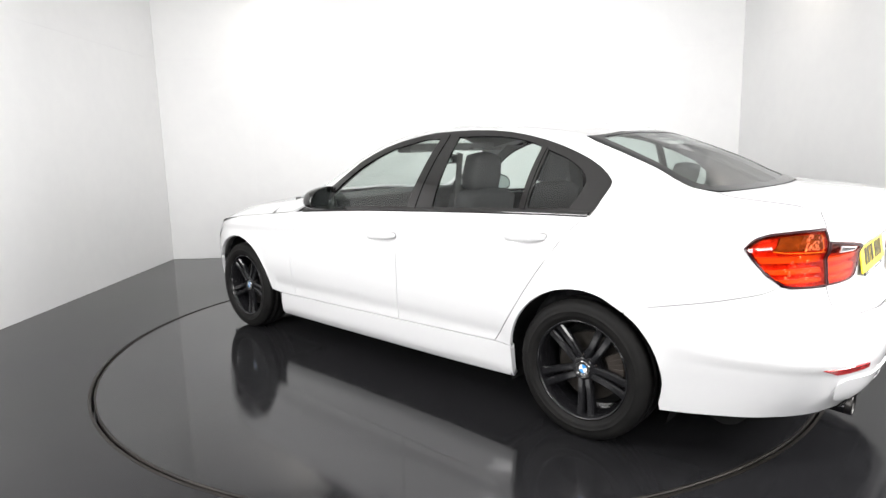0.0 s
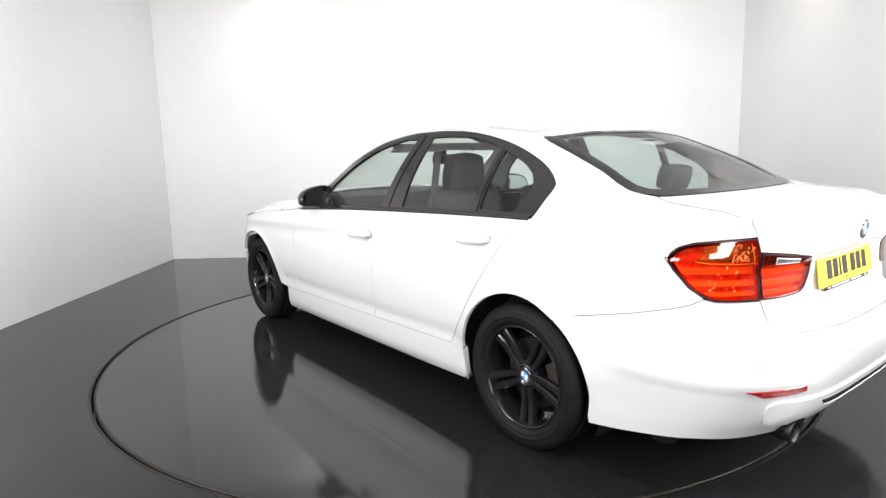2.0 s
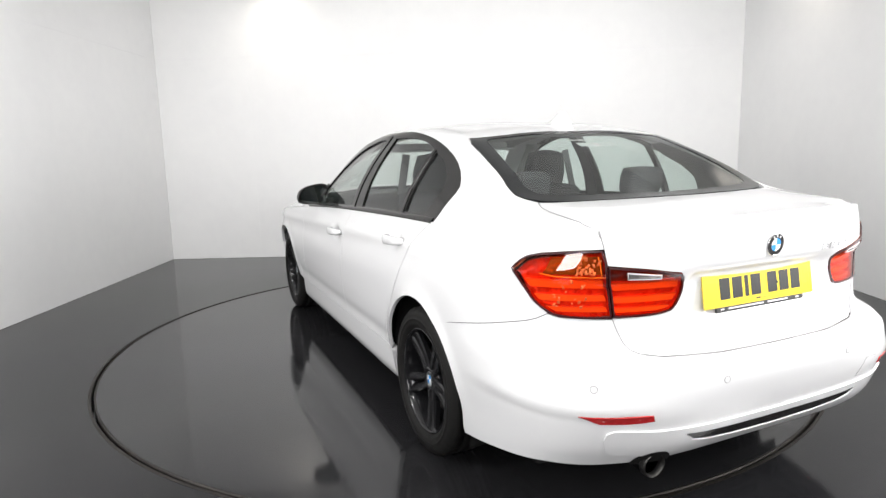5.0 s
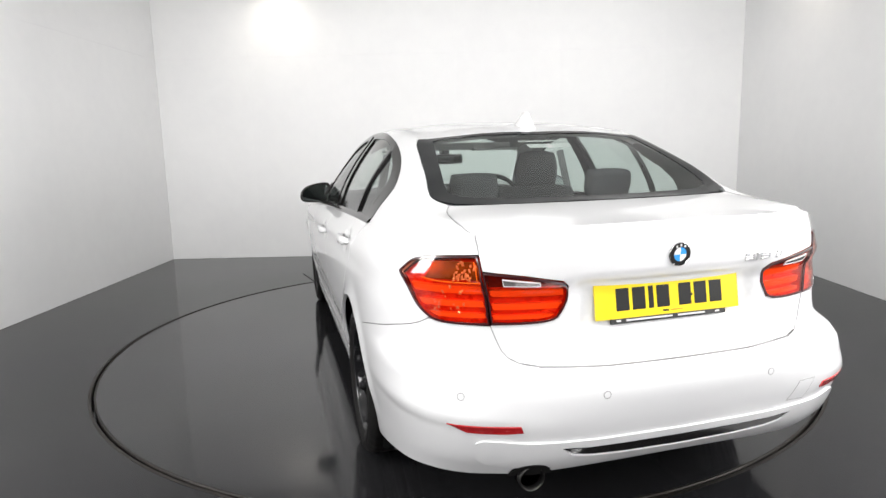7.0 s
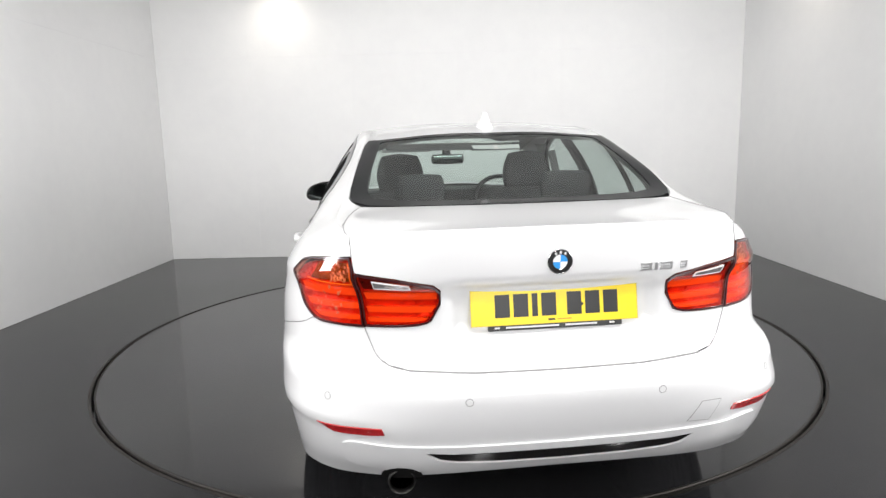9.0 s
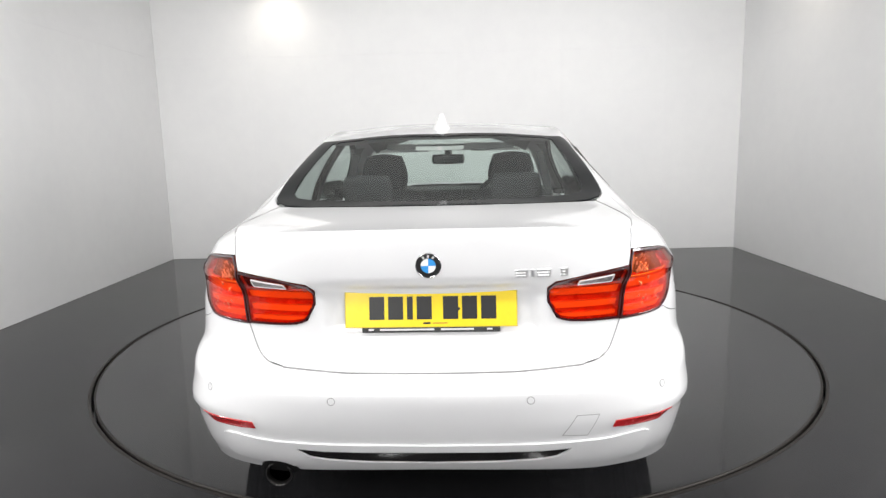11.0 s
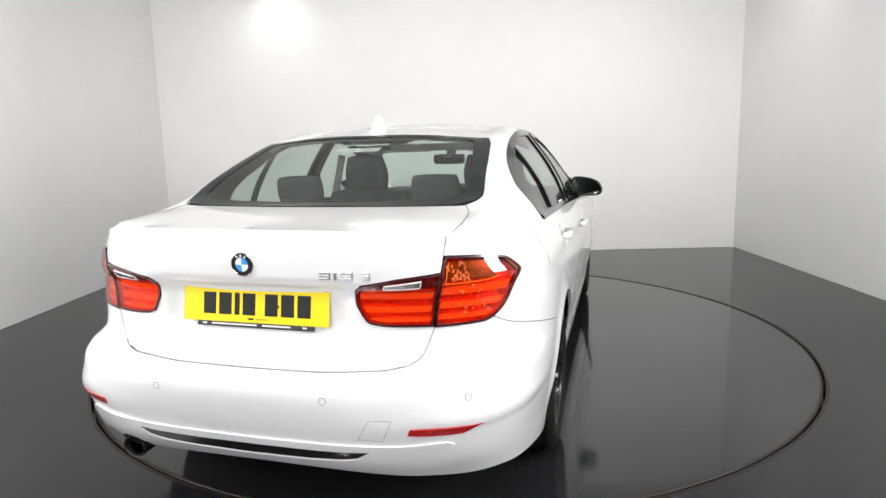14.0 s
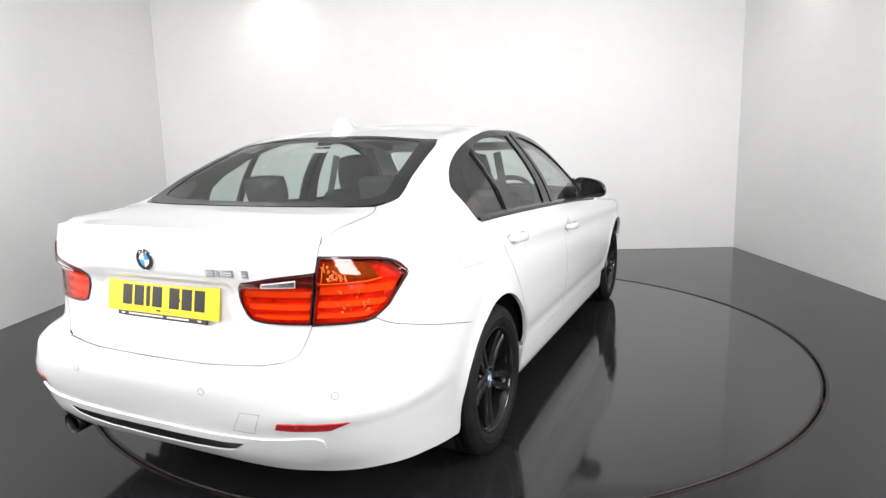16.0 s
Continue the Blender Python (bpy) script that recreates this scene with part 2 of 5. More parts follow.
X0R, X0F = -1.5, 1.3
AXLE, Z_HUB, R_ARCH = 1.405, 0.312, 0.368
half_width = curve([(0.15, 0.79), (0.18, 0.825), (0.22, 0.85), (0.30, 0.862), (0.36, 0.868), (0.45, 0.882), (0.55, 0.892), (0.66, 0.894), (0.76, 0.889), (0.84, 0.880), (0.90, 0.860), (0.95, 0.832), (0.985, 0.803), (1.02, 0.775), (1.08, 0.735)])
rear_x = curve([(0.15, -2.25), (0.30, -2.345), (0.36, -2.388), (0.42, -2.410), (0.50, -2.432), (0.57, -2.443), (0.60, -2.438), (0.625, -2.395), (0.64, -2.345), (0.66, -2.325), (0.75, -2.316), (0.85, -2.318), (0.90, -2.345), (0.97, -2.354), (1.03, -2.356), (1.06, -2.352)])
rear_n = curve([(0.2, 4.2), (0.47, 4.2), (0.566, 3.6), (0.7, 3.3), (0.9, 3.3), (1.05, 3.6)])
front_x = curve([(0.15, 2.08), (0.25, 2.16), (0.40, 2.195), (0.55, 2.18), (0.65, 2.14), (0.75, 2.06), (0.85, 1.95), (1.0, 1.75)])
crease_z = curve([(-2.3, 0.90), (-1.3, 0.884), (0.7, 0.805), (1.6, 0.77)])


def flank(x, z):
    """Half the body's width at a side station, with its waist crease and arch lips."""
    y = half_width(z)
    d = z - crease_z(x)
    y += 0.006 * math.exp(-((d / 0.018) ** 2)) - 0.005 * math.exp(-(((d + 0.06) / 0.04) ** 2))
    low = z - 0.40
    y -= 0.007 * math.exp(-((low / 0.035) ** 2)) if -1.0 < x < 0.95 else 0
    for hx, hz in ((-0.165, 0.818), (-1.115, 0.883)):
        q = ((x - hx) / 0.085) ** 2 + ((z - hz) / 0.040) ** 2
        y -= 0.016 * max(0.0, 1 - q) ** 0.7 if q < 1 else 0
    for ax in (AXLE, -AXLE):
        r = math.hypot(x - ax, z - Z_HUB)
        fade = min(max((z - 0.27) / 0.16, 0.0), 1.0)
        y += 0.011 * math.exp(-(((r - R_ARCH) / 0.035) ** 2)) * fade * fade * (3 - 2 * fade)
    return y


def shell(s, z):
    """The body round its girth. s is x along the flank, and runs on round the tail to -3.38 and round the nose to 2.18 + ..."""
    if X0R <= s <= X0F:
        return Vector((s, flank(s, z), z))
    if s < X0R:
        n, a, x0, sg, w = rear_n(z), X0R - rear_x(z), X0R, -1, (X0R - s) / 0.94
    else:
        n, a, x0, sg, w = 2.7, front_x(z) - X0F, X0F, 1, (s - X0F) / 0.88
    w = min(max(w, 0), 2)
    if w <= 1:
        k = (1 + w ** n) ** (-1 / n)
        px, py = w * k, k
    else:
        c = 2 - w
        k = (1 + c ** n) ** (-1 / n)
        px, py = k, c * k
    x = x0 + sg * a * px
    y = flank(x, z) * py
    if sg < 0 and z < 0.50:
        k = min(max((0.492 - z) / 0.018, 0), 1) * min(max((w - 0.28) / 0.35, 0), 1) * min(max((1.44 - w) / 0.2, 0), 1)
        k = k * k * (3 - 2 * k)
        x += 0.007 * k * min(w, 1)
        y -= 0.009 * k * min(max(2 - w, 0), 1)
    if sg < 0 and w > 1 and 0.70 < z < 0.90:
        dip = min(max((0.335 - y) / 0.035, 0), 1) * min(max((z - 0.715) / 0.03, 0), 1) * min(max((0.893 - z) / 0.024, 0), 1)
        x += 0.020 * dip * dip * (3 - 2 * dip)
    return Vector((x, y, z))


S_TAIL, S_NOSE = X0R - 1.88, X0F + 1.76


def s_at_y(y, z):
    """Where on the tail the shell has this half width."""
    n = rear_n(z)
    q = min(abs(y) / half_width(z), 0.9999)
    c = q / (1 - q ** n) ** (1 / n)
    w = 2 - c if c <= 1 else 1 / c
    return X0R - 0.94 * w


def s_at_x(x, z):
    if x >= X0R:
        return x
    n = rear_n(z)
    p = min((X0R - x) / (X0R - rear_x(z)), 0.9999)
    t = p / (1 - p ** n) ** (1 / n)
    w = t if t <= 1 else 2 - 1 / t
    return X0R - 0.94 * w


top_z = curve([(-2.36, 1.048), (-2.25, 1.063), (-2.1, 1.075), (-1.93, 1.085), (-1.86, 1.098), (-1.79, 1.128), (-1.6, 1.215), (-1.4, 1.303), (-1.26, 1.355), (-1.15, 1.381), (-1.0, 1.397), (-0.8, 1.411), (-0.4, 1.42), (-0.1, 1.413), (0.15, 1.392), (0.35, 1.345), (0.6, 1.225), (0.85, 1.09), (1.02, 1.0), (1.1, 0.985), (1.4, 0.945), (1.7, 0.885), (1.95, 0.80), (2.12, 0.70), (2.2, 0.62)])
rail_z = curve([(-2.36, 1.034), (-2.1, 1.052), (-1.93, 1.064), (-1.79, 1.093), (-1.6, 1.185), (-1.4, 1.265), (-1.24, 1.318), (-1.05, 1.352), (-0.8, 1.374), (-0.4, 1.371), (-0.1, 1.335), (0.15, 1.255), (0.4, 1.13), (0.6, 1.03), (0.75, 0.965), (0.95, 0.945), (1.4, 0.895), (1.7, 0.83), (1.95, 0.75), (2.2, 0.58)])
rail_y = curve([(-2.36, 0.56), (-2.1, 0.635), (-1.93, 0.652), (-1.79, 0.638), (-1.6, 0.60), (-1.4, 0.572), (-1.24, 0.556), (-1.05, 0.566), (-0.8, 0.578), (-0.4, 0.585), (-0.1, 0.605), (0.15, 0.64), (0.4, 0.685), (0.6, 0.72), (0.75, 0.74), (0.95, 0.735), (1.4, 0.72), (1.7, 0.68), (1.95, 0.60), (2.2, 0.45)])
belt_z = curve([(-2.36, 0.985), (-2.0, 0.99), (-1.4, 0.985), (-0.3, 0.955), (0.5, 0.915), (0.9, 0.88), (1.4, 0.83), (1.8, 0.76), (2.2, 0.55)])


def section(x):
    """Points of the upper body's cross-section at x, from the belt to the crown."""
    zb = belt_z(x)
    yb = shell(s_at_x(x, zb) if x < X0R else (x if x <= X0F else X0F), zb).y
    if x > X0F:
        n, a = 2.7, front_x(zb) - X0F
        p = min((x - X0F) / a, 0.995)
        yb = flank(x, zb) * (1 - p ** n) ** (1 / n)
    yr, zr, zt = min(rail_y(x), yb - 0.03), max(rail_z(x), zb + 0.012), top_z(x)
    zt = max(zt, zr + 0.005)
    bow = 0.10 * (zr - zb)
    pts = [(yb, zb)]
    for f in (0.3, 0.6, 0.87):
        pts.append((yb + (yr - yb) * f + bow * 4 * f * (1 - f) * 0.8, zb + (zr - zb) * f + 0.02 * (zt - zr) * f))
    e = 0.30 * (zt - zr) / max(yr, 0.1)
    pts.append((yr, zr))
    for f in (0.86, 0.55, 0.28):
        pts.append((yr * f, zr + (zt - zr) * (1 - f ** 2.0) ** 1.0 + 0.10 * (zt - zr) * math.sin(math.pi * f)))
    pts.append((0.0, zt))
    return pts


SECT = {}


def upper(x, v):
    """The upper body: v runs from the belt (0) over the rail (4/8) to the crown (1)."""
    k = round(x, 4)
    if k not in SECT:
        SECT[k] = section(x)
    p = SECT[k]
    n = len(p) - 1
    u = min(max(v, 0), 1) * n
    i = min(int(u), n - 1)
    t = u - i
    q = [p[max(i - 1, 0)], p[i], p[i + 1], p[i + 2] if i + 2 <= n else (-p[n - 1][0], p[n - 1][1])]
    out = []
    for j in (0, 1):
        a, b, c, d = (w[j] for w in q)
        out.append(0.5 * (2 * b + (c - a) * t + (2 * a - 5 * b + 4 * c - d) * t * t + (3 * b - a - 3 * c + d) * t ** 3))
    return Vector((x, out[0], out[1]))


def v_at(x, value, axis):
    """The v at which the cross-section at x has this z (axis 2) or this y (axis 1)."""
    lo, hi = 0.0, 1.0
    for _ in range(26):
        mid = (lo + hi) / 2
        p = upper(x, mid)[axis]
        up = p < value if axis == 2 else p > value
        lo, hi = (mid, hi) if up else (lo, mid)
    return (lo + hi) / 2


# ---- panels: an outline on the form, filled with a fine net, with turned-in edges ----
from mathutils.geometry import delaunay_2d_cdt


def inside(p, poly):
    x, y = p
    hit = False
    for (x0, y0), (x1, y1) in zip(poly, poly[1:] + poly[:1]):
        if (y0 > y) != (y1 > y) and x < (x1 - x0) * (y - y0) / (y1 - y0) + x0:
            hit = not hit
    return hit


def resample(poly, step, closed=True):
    out = []
    n = len(poly)
    for i in range(n if closed else n - 1):
        a, b = poly[i], poly[(i + 1) % n]
        k = max(1, int(math.ceil(math.dist(a, b) / step)))
        out += [(a[0] + (b[0] - a[0]) * j / k, a[1] + (b[1] - a[1]) * j / k) for j in range(k)]
    if not closed:
        out.append(poly[-1])
    return out


def rounded(poly, step=0.02, keep=()):
    """A smooth closed line through the points (Catmull-Rom); the corners in keep stay sharp."""
    out = []
    n = len(poly)
    for i in range(n):
        p1, p2 = poly[i], poly[(i + 1) % n]
        p0 = p1 if i in keep else poly[i - 1]
        p3 = p2 if (i + 1) % n in keep else poly[(i + 2) % n]
        k = max(1, int(math.ceil(math.dist(p1, p2) / step)))
        for j in range(k):
            t = j / k
            out.append(tuple(0.5 * (2 * b + (c - a) * t + (2 * a - 5 * b + 4 * c - d) * t * t + (3 * b - a - 3 * c + d) * t ** 3) for a, b, c, d in zip(p0, p1, p2, p3)))
    return out


def area2(poly):
    return sum(a[0] * b[1] - b[0] * a[1] for a, b in zip(poly, poly[1:] + poly[:1]))


def inset(poly, d):
    sg = 1 if area2(poly) > 0 else -1
    out = []
    n = len(poly)
    for i in range(n):
        a, b, c = Vector(poly[i - 1]), Vector(poly[i]), Vector(poly[(i + 1) % n])
        n1, n2 = (b - a), (c - b)
        n1, n2 = Vector((-n1.y, n1.x)), Vector((-n2.y, n2.x))
        if n1.length < 1e-9 or n2.length < 1e-9:
            out.append(tuple(b))
            continue
        n1.normalize(), n2.normalize()
        m = n1 + n2
        k = m.length_squared
        m = m * (2 / max(k, 0.8))
        out.append((b.x + m.x * d * sg, b.y + m.y * d * sg))
    return out


def net(bm, poly, surf, step=0.03, holes=(), lift=0.0, flange=0.012, free=None, out_hint=None):
    """Fill the outline on the surface; turn its edges inwards by flange, but for those where free(co) holds."""
    loops = [poly] + list(holes)
    pts, edges = [], []
    for lp in loops:
        s0 = len(pts)
        pts += [Vector(p) for p in lp]
        edges += [(s0 + i, s0 + (i + 1) % len(lp)) for i in range(len(lp))]
    nb = len(pts)
    edge_pts = np.array([tuple(p) for p in pts])
    x0, y0 = edge_pts.min(0)
    x1, y1 = edge_pts.max(0)
    ea = np.array([tuple(pts[a]) for a, b in edges])
    ed = np.array([tuple(pts[b]) for a, b in edges]) - ea
    el = np.maximum((ed ** 2).sum(1), 1e-12)

    def clear(gx, gy):
        q = np.array((gx, gy)) - ea
        t = np.clip((q * ed).sum(1) / el, 0, 1)
        return ((q - ed * t[:, None]) ** 2).sum(1).min() > (step * 0.42) ** 2

    i = 0
    gy = y0 + step * 0.6
    while gy < y1:
        gx = x0 + step * (0.6 + 0.5 * (i % 2))
        while gx < x1:
            if inside((gx, gy), poly) and clear(gx, gy) and not any(inside((gx, gy), h) for h in holes):
                pts.append(Vector((gx, gy)))
            gx += step
        gy += step * 0.87
        i += 1
    vs, _, fs, *_ = delaunay_2d_cdt(pts, edges, [], 0, 1e-6)
    made = [bm.verts.new(surf(*v)) for v in vs]
    faces = []
    for f in fs:
        c = (sum(vs[k][0] for k in f) / len(f), sum(vs[k][1] for k in f) / len(f))
        p = [vs[k] for k in f]
        flat = abs((p[1][0] - p[0][0]) * (p[2][1] - p[0][1]) - (p[2][0] - p[0][0]) * (p[1][1] - p[0][1]))
        if flat < 0.012 * step * max(math.dist(p[0], p[1]), math.dist(p[1], p[2]), math.dist(p[2], p[0])):
            continue
        if inside(c, poly) and not any(inside(c, h) for h in holes):
            try:
                faces.append(bm.faces.new([made[k] for k in f]))
            except ValueError:
                pass
    bmesh.ops.recalc_face_normals(bm, faces=faces)
    tot = Vector((0, 0, 0))
    for f in faces:
        f.normal_update()
        tot += f.normal * f.calc_area()
    hint = Vector(out_hint) if out_hint else sum((f.calc_center_median() for f in faces), Vector()) / max(len(faces), 1) - Vector((-0.3, 0, 0.6))
    if tot.dot(hint) < 0:
        bmesh.ops.reverse_faces(bm, faces=faces)
    used = [v for v in made if v.link_faces]
    for v in made:
        if not v.link_faces:
            bm.verts.remove(v)
    for f in faces:
        f.normal_update()
    for v in used:
        v.normal_update()
    if lift:
        moves = [(v, v.normal.copy()) for v in used]
        for v, nn in moves:
            v.co += nn * lift
    if flange:
        own = set(faces)
        rim = [e for f in faces for e in f.edges if len([g for g in e.link_faces if g in own]) == 1]
        rim = [e for e in rim if not (free and all(free(v.co) for v in e.verts))]
        down = {}
        for e in rim:
            for v in e.verts:
                if v not in down:
                    down[v] = bm.verts.new(v.co - v.normal * abs(flange))
        for e in rim:
            f = next(g for g in e.link_faces if g in own)
            a, b = e.verts
            lp = next(l for l in f.loops if l.edge == e)
            a, b = lp.vert, lp.link_loop_next.vert
            bm.faces.new((b, a, down[a], down[b]))
            e.smooth = False
    return used


def mirror_in(bm):
    """Add the mirrored half and join it along the middle."""
    for v in bm.verts:
        if abs(v.co.y) < 0.005:
            v.co.y = 0.0
    geom = bmesh.ops.duplicate(bm, geom=bm.verts[:] + bm.edges[:] + bm.faces[:])["geom"]
    for v in geom:
        if isinstance(v, bmesh.types.BMVert):
            v.co.y = -v.co.y
    bmesh.ops.reverse_faces(bm, faces=[f for f in geom if isinstance(f, bmesh.types.BMFace)])
    bmesh.ops.remove_doubles(bm, verts=[v for v in bm.verts if abs(v.co.y) < 0.002], dist=0.0015)
    return bm


def flipped(bm):
    for v in bm.verts:
        v.co.y = -v.co.y
    bmesh.ops.reverse_faces(bm, faces=bm.faces)
    return bm


def both(name, make, material, parent, label="", smooth=True):
    """The same part on the car's left and right."""
    a = part(name, make(), material, parent, label, smooth)
    b = part(name, flipped(make()), material, parent, label, smooth)
    return a, b


VS = 0.9


def up_xz(x, z):
    return (x, v_at(x, z, 2) * VS)


def up_xy(x, y):
    return (x, v_at(x, max(y, 0.0), 1) * VS)


def up_surf(u, w):
    p = upper(u, w / VS)
    if w / VS > 0.9999:
        p.y = 0.0
    return p


def tail(y, z):
    return (s_at_y(y, z), z)


def side(x, z):
    return (s_at_x(x, z), z)


# ---- car materials ----
def paint(name, colour):
    m = vary(mat(name, colour, 0.34, 0.0, coat=1.0), 2.5, tuple(c * 0.985 for c in colour), colour, 0.32, 0.36)
    return m


M_PAINT = paint("white_paint", (0.69, 0.692, 0.698))
M_GLOSS = vary(mat("black_gloss_trim", (0.010, 0.0095, 0.0095), 0.1, spec=0.75), 5, (0.008, 0.0078, 0.0078), (0.013, 0.012, 0.012), 0.05, 0.11)
M_FRIT = mat("black_glass_band", (0.008, 0.009, 0.010), 0.12, spec=0.4)
M_PLASTIC = vary(mat("black_plastic", (0.02, 0.02, 0.02), 0.5), 14, (0.014, 0.014, 0.014), (0.028, 0.028, 0.028), 0.45, 0.6, 0.2, 300)
M_LINER = vary(mat("dark_liner", (0.010, 0.010, 0.010), 0.9, spec=0.1), 8, (0.007, 0.007, 0.007), (0.014, 0.014, 0.014))
M_RUBBER = vary(mat("tyre_rubber", (0.022, 0.022, 0.022), 0.62, spec=0.14), 16, (0.006, 0.006, 0.006), (0.012, 0.0115, 0.011), 0.5, 0.7, 0.12, 150)
M_WHEEL = vary(mat("black_wheel_paint", (0.010, 0.010, 0.011), 0.25, coat=0.15, spec=0.35), 9, (0.006, 0.006, 0.007), (0.011, 0.011, 0.012), 0.10, 0.20)
M_DISCBRAKE = vary(mat("brake_steel", (0.25, 0.22, 0.19), 0.45, 0.8), 20, (0.02, 0.017, 0.014), (0.05, 0.045, 0.04), 0.35, 0.6)
M_CALIPER = vary(mat("cast_iron", (0.08, 0.07, 0.06), 0.6, 0.5), 15, (0.022, 0.018, 0.015), (0.055, 0.044, 0.036))
M_CHROME = mat("chrome", (0.72, 0.72, 0.73), 0.08, 1.0)
M_DULLCHROME = mat("satin_chrome", (0.72, 0.72, 0.73), 0.32, 0.9)
M_DARKCHROME = mat("dark_chrome", (0.12, 0.12, 0.125), 0.15, 1.0)
M_GLASS = glass("tinted_glass", (0.84, 0.90, 0.87), 0.07)
M_REARGLASS = glass("rear_window_glass", (0.78, 0.875, 0.84), 0.05)
M_REDLENS = glass("red_lens", (0.88, 0.235, 0.08), 0.03)
M_REDBAR = mat("red_light_guide", (1.0, 0.24, 0.06), 0.3, coat=1.0)
M_REDBACK = vary(mat("red_reflector", (0.3, 0.03, 0.02), 0.35, 0.2), 30, (0.50, 0.034, 0.018), (0.78, 0.075, 0.028), 0.2, 0.4)
M_AMBER = vary(mat("amber_reflector", (0.3, 0.2, 0.06), 0.25, 0.3), 40, (0.16, 0.09, 0.03), (0.34, 0.22, 0.07), 0.12, 0.3, 0.6, 70, distance=0.004)
M_AMBEREDGE = mat("amber_edge", (1.0, 0.62, 0.12), 0.25, coat=1.0)
M_FACET = mat("pale_glint_facets", (0.95, 0.9, 0.85), 0.25, 0.4)
M_MAROON = vary(mat("maroon_lamp_panel", (0.10, 0.012, 0.014), 0.25, coat=1.0), 40, (0.07, 0.008, 0.010), (0.13, 0.016, 0.018), 0.15, 0.3)
M_LAMPDARK = mat("lamp_housing", (0.035, 0.004, 0.005), 0.3, coat=1.0)
M_WHITELAMP = vary(mat("reverse_lamp", (0.3, 0.3, 0.3), 0.2, 0.6), 90, (0.12, 0.11, 0.11), (0.5, 0.48, 0.47), 0.1, 0.3)
M_STRIPEDGE = mat("reverse_lamp_edge", (0.78, 0.74, 0.74), 0.3)
M_REFLECT = vary(mat("red_reflector_strip", (0.42, 0.012, 0.016), 0.2, coat=1.0), 60, (0.34, 0.008, 0.012), (0.50, 0.02, 0.022), 0.15, 0.3)
M_PLATE = vary(mat("yellow_plate", (0.86, 0.66, 0.02), 0.35, coat=0.5), 12, (0.80, 0.59, 0.010), (0.84, 0.63, 0.016))
M_INK = mat("black_lettering", (0.01, 0.01, 0.01), 0.4)
M_PALE = mat("pale_print", (0.6, 0.6, 0.6), 0.5)
M_BLUE = mat("badge_blue", (0.05, 0.30, 0.72), 0.2, coat=1.0)
M_BADGEWHITE = mat("badge_white", (0.82, 0.82, 0.82), 0.2, coat=1.0)
M_MIRROR = mat("mirror_glass", (0.50, 0.56, 0.55), 0.01, 1.0)
M_SEAT = vary(mat("seat_cloth", (0.022, 0.022, 0.024), 0.85), 25, (0.015, 0.015, 0.017), (0.032, 0.032, 0.034), 0.8, 0.95, 0.1, 220)
M_DASH = vary(mat("soft_dash_plastic", (0.022, 0.022, 0.023), 0.65), 20, (0.017, 0.017, 0.018), (0.028, 0.028, 0.03), 0.6, 0.75, 0.2, 400)
M_HEADLINER = vary(mat("grey_headliner", (0.34, 0.34, 0.33), 0.9), 20, (0.31, 0.31, 0.30), (0.37, 0.37, 0.36), bump=0.2, bump_scale=400)
M_SEAMGREY = mat("joint_grey", (0.30, 0.30, 0.30), 0.6)
M_STICKER = vary(mat("white_sticker", (0.4, 0.4, 0.39), 0.6), 20, (0.36, 0.36, 0.35), (0.46, 0.46, 0.45))

# ---- the car ----
car = thing("car", "white four-door saloon car with black wheels on the turntable", "car")
G2 = 0.0019


def arch_line(ax, a0, a1, r0, r1, k=22):
    """Points over a wheel arch from angle a0 to a1 (degrees, 0 forwards)."""
    return [(ax + (r0 + (r1 - r0) * j / k) * math.cos(radians(a0 + (a1 - a0) * j / k)), Z_HUB + (r0 + (r1 - r0) * j / k) * math.sin(radians(a0 + (a1 - a0) * j / k))) for j in range(k + 1)]


SHUT_F = [(0.615, belt_z(0.615)), (0.66, 0.84), (0.712, 0.74), (0.726, 0.60), (0.731, 0.45), (0.732, 0.338)]
SHUT_B = [(-0.372, belt_z(-0.372)), (-0.345, 0.90), (-0.302, 0.80), (-0.287, 0.73), (-0.285, 0.565), (-0.272, 0.43), (-0.262, 0.35)]
SHUT_R = [(-1.392, belt_z(-1.392)), (-1.345, 0.93), (-1.299, 0.871), (-1.255, 0.815), (-1.198, 0.736), (-1.125, 0.63), (-1.058, 0.527), (-0.99, 0.43), (-0.938, 0.359)]
SEAM = [(-1.622, 0.626), (-1.73, 0.654), (-1.829, 0.676), (-2.013, 0.717), (-2.085, 0.735), (-2.112, 0.746), (-2.137, 0.7625)]


def belt_run(x0, x1, step=0.03):
    k = max(1, int(abs(x1 - x0) / step))
    return [(x0 + (x1 - x0) * j / k, belt_z(x0 + (x1 - x0) * j / k)) for j in range(k + 1)]


def shell_panel(poly, step=0.02, gap=G2, **kw):
    bm = bmesh.new()
    kw.setdefault("flange", 0.006)
    net(bm, inset(resample(poly, 0.03), gap), shell, step, **kw)
    return bm


def lip_z(y):
    return 1.052 - 0.019 * (abs(y) / 0.62) ** 4


def lip_x(y):
    return shell(s_at_y(y, lip_z(y)), lip_z(y)).x


def front_door():
    return shell_panel(SHUT_F[::-1] + belt_run(0.615, -0.372)[1:-1] + SHUT_B + [(0.2, 0.343)])


def rear_door():
    return shell_panel(SHUT_B[::-1] + belt_run(-0.372, -1.392)[1:-1] + SHUT_R)


def sill():
    return shell_panel([(0.90, 0.3345), (0.732, 0.3375), (0.2, 0.3425), (-0.262, 0.3495), (-0.938, 0.3585), (-1.036, 0.3545), (-1.034, 0.19), (-0.6, 0.178), (0.4, 0.175), (0.93, 0.178)], 0.03, flange=0.03)


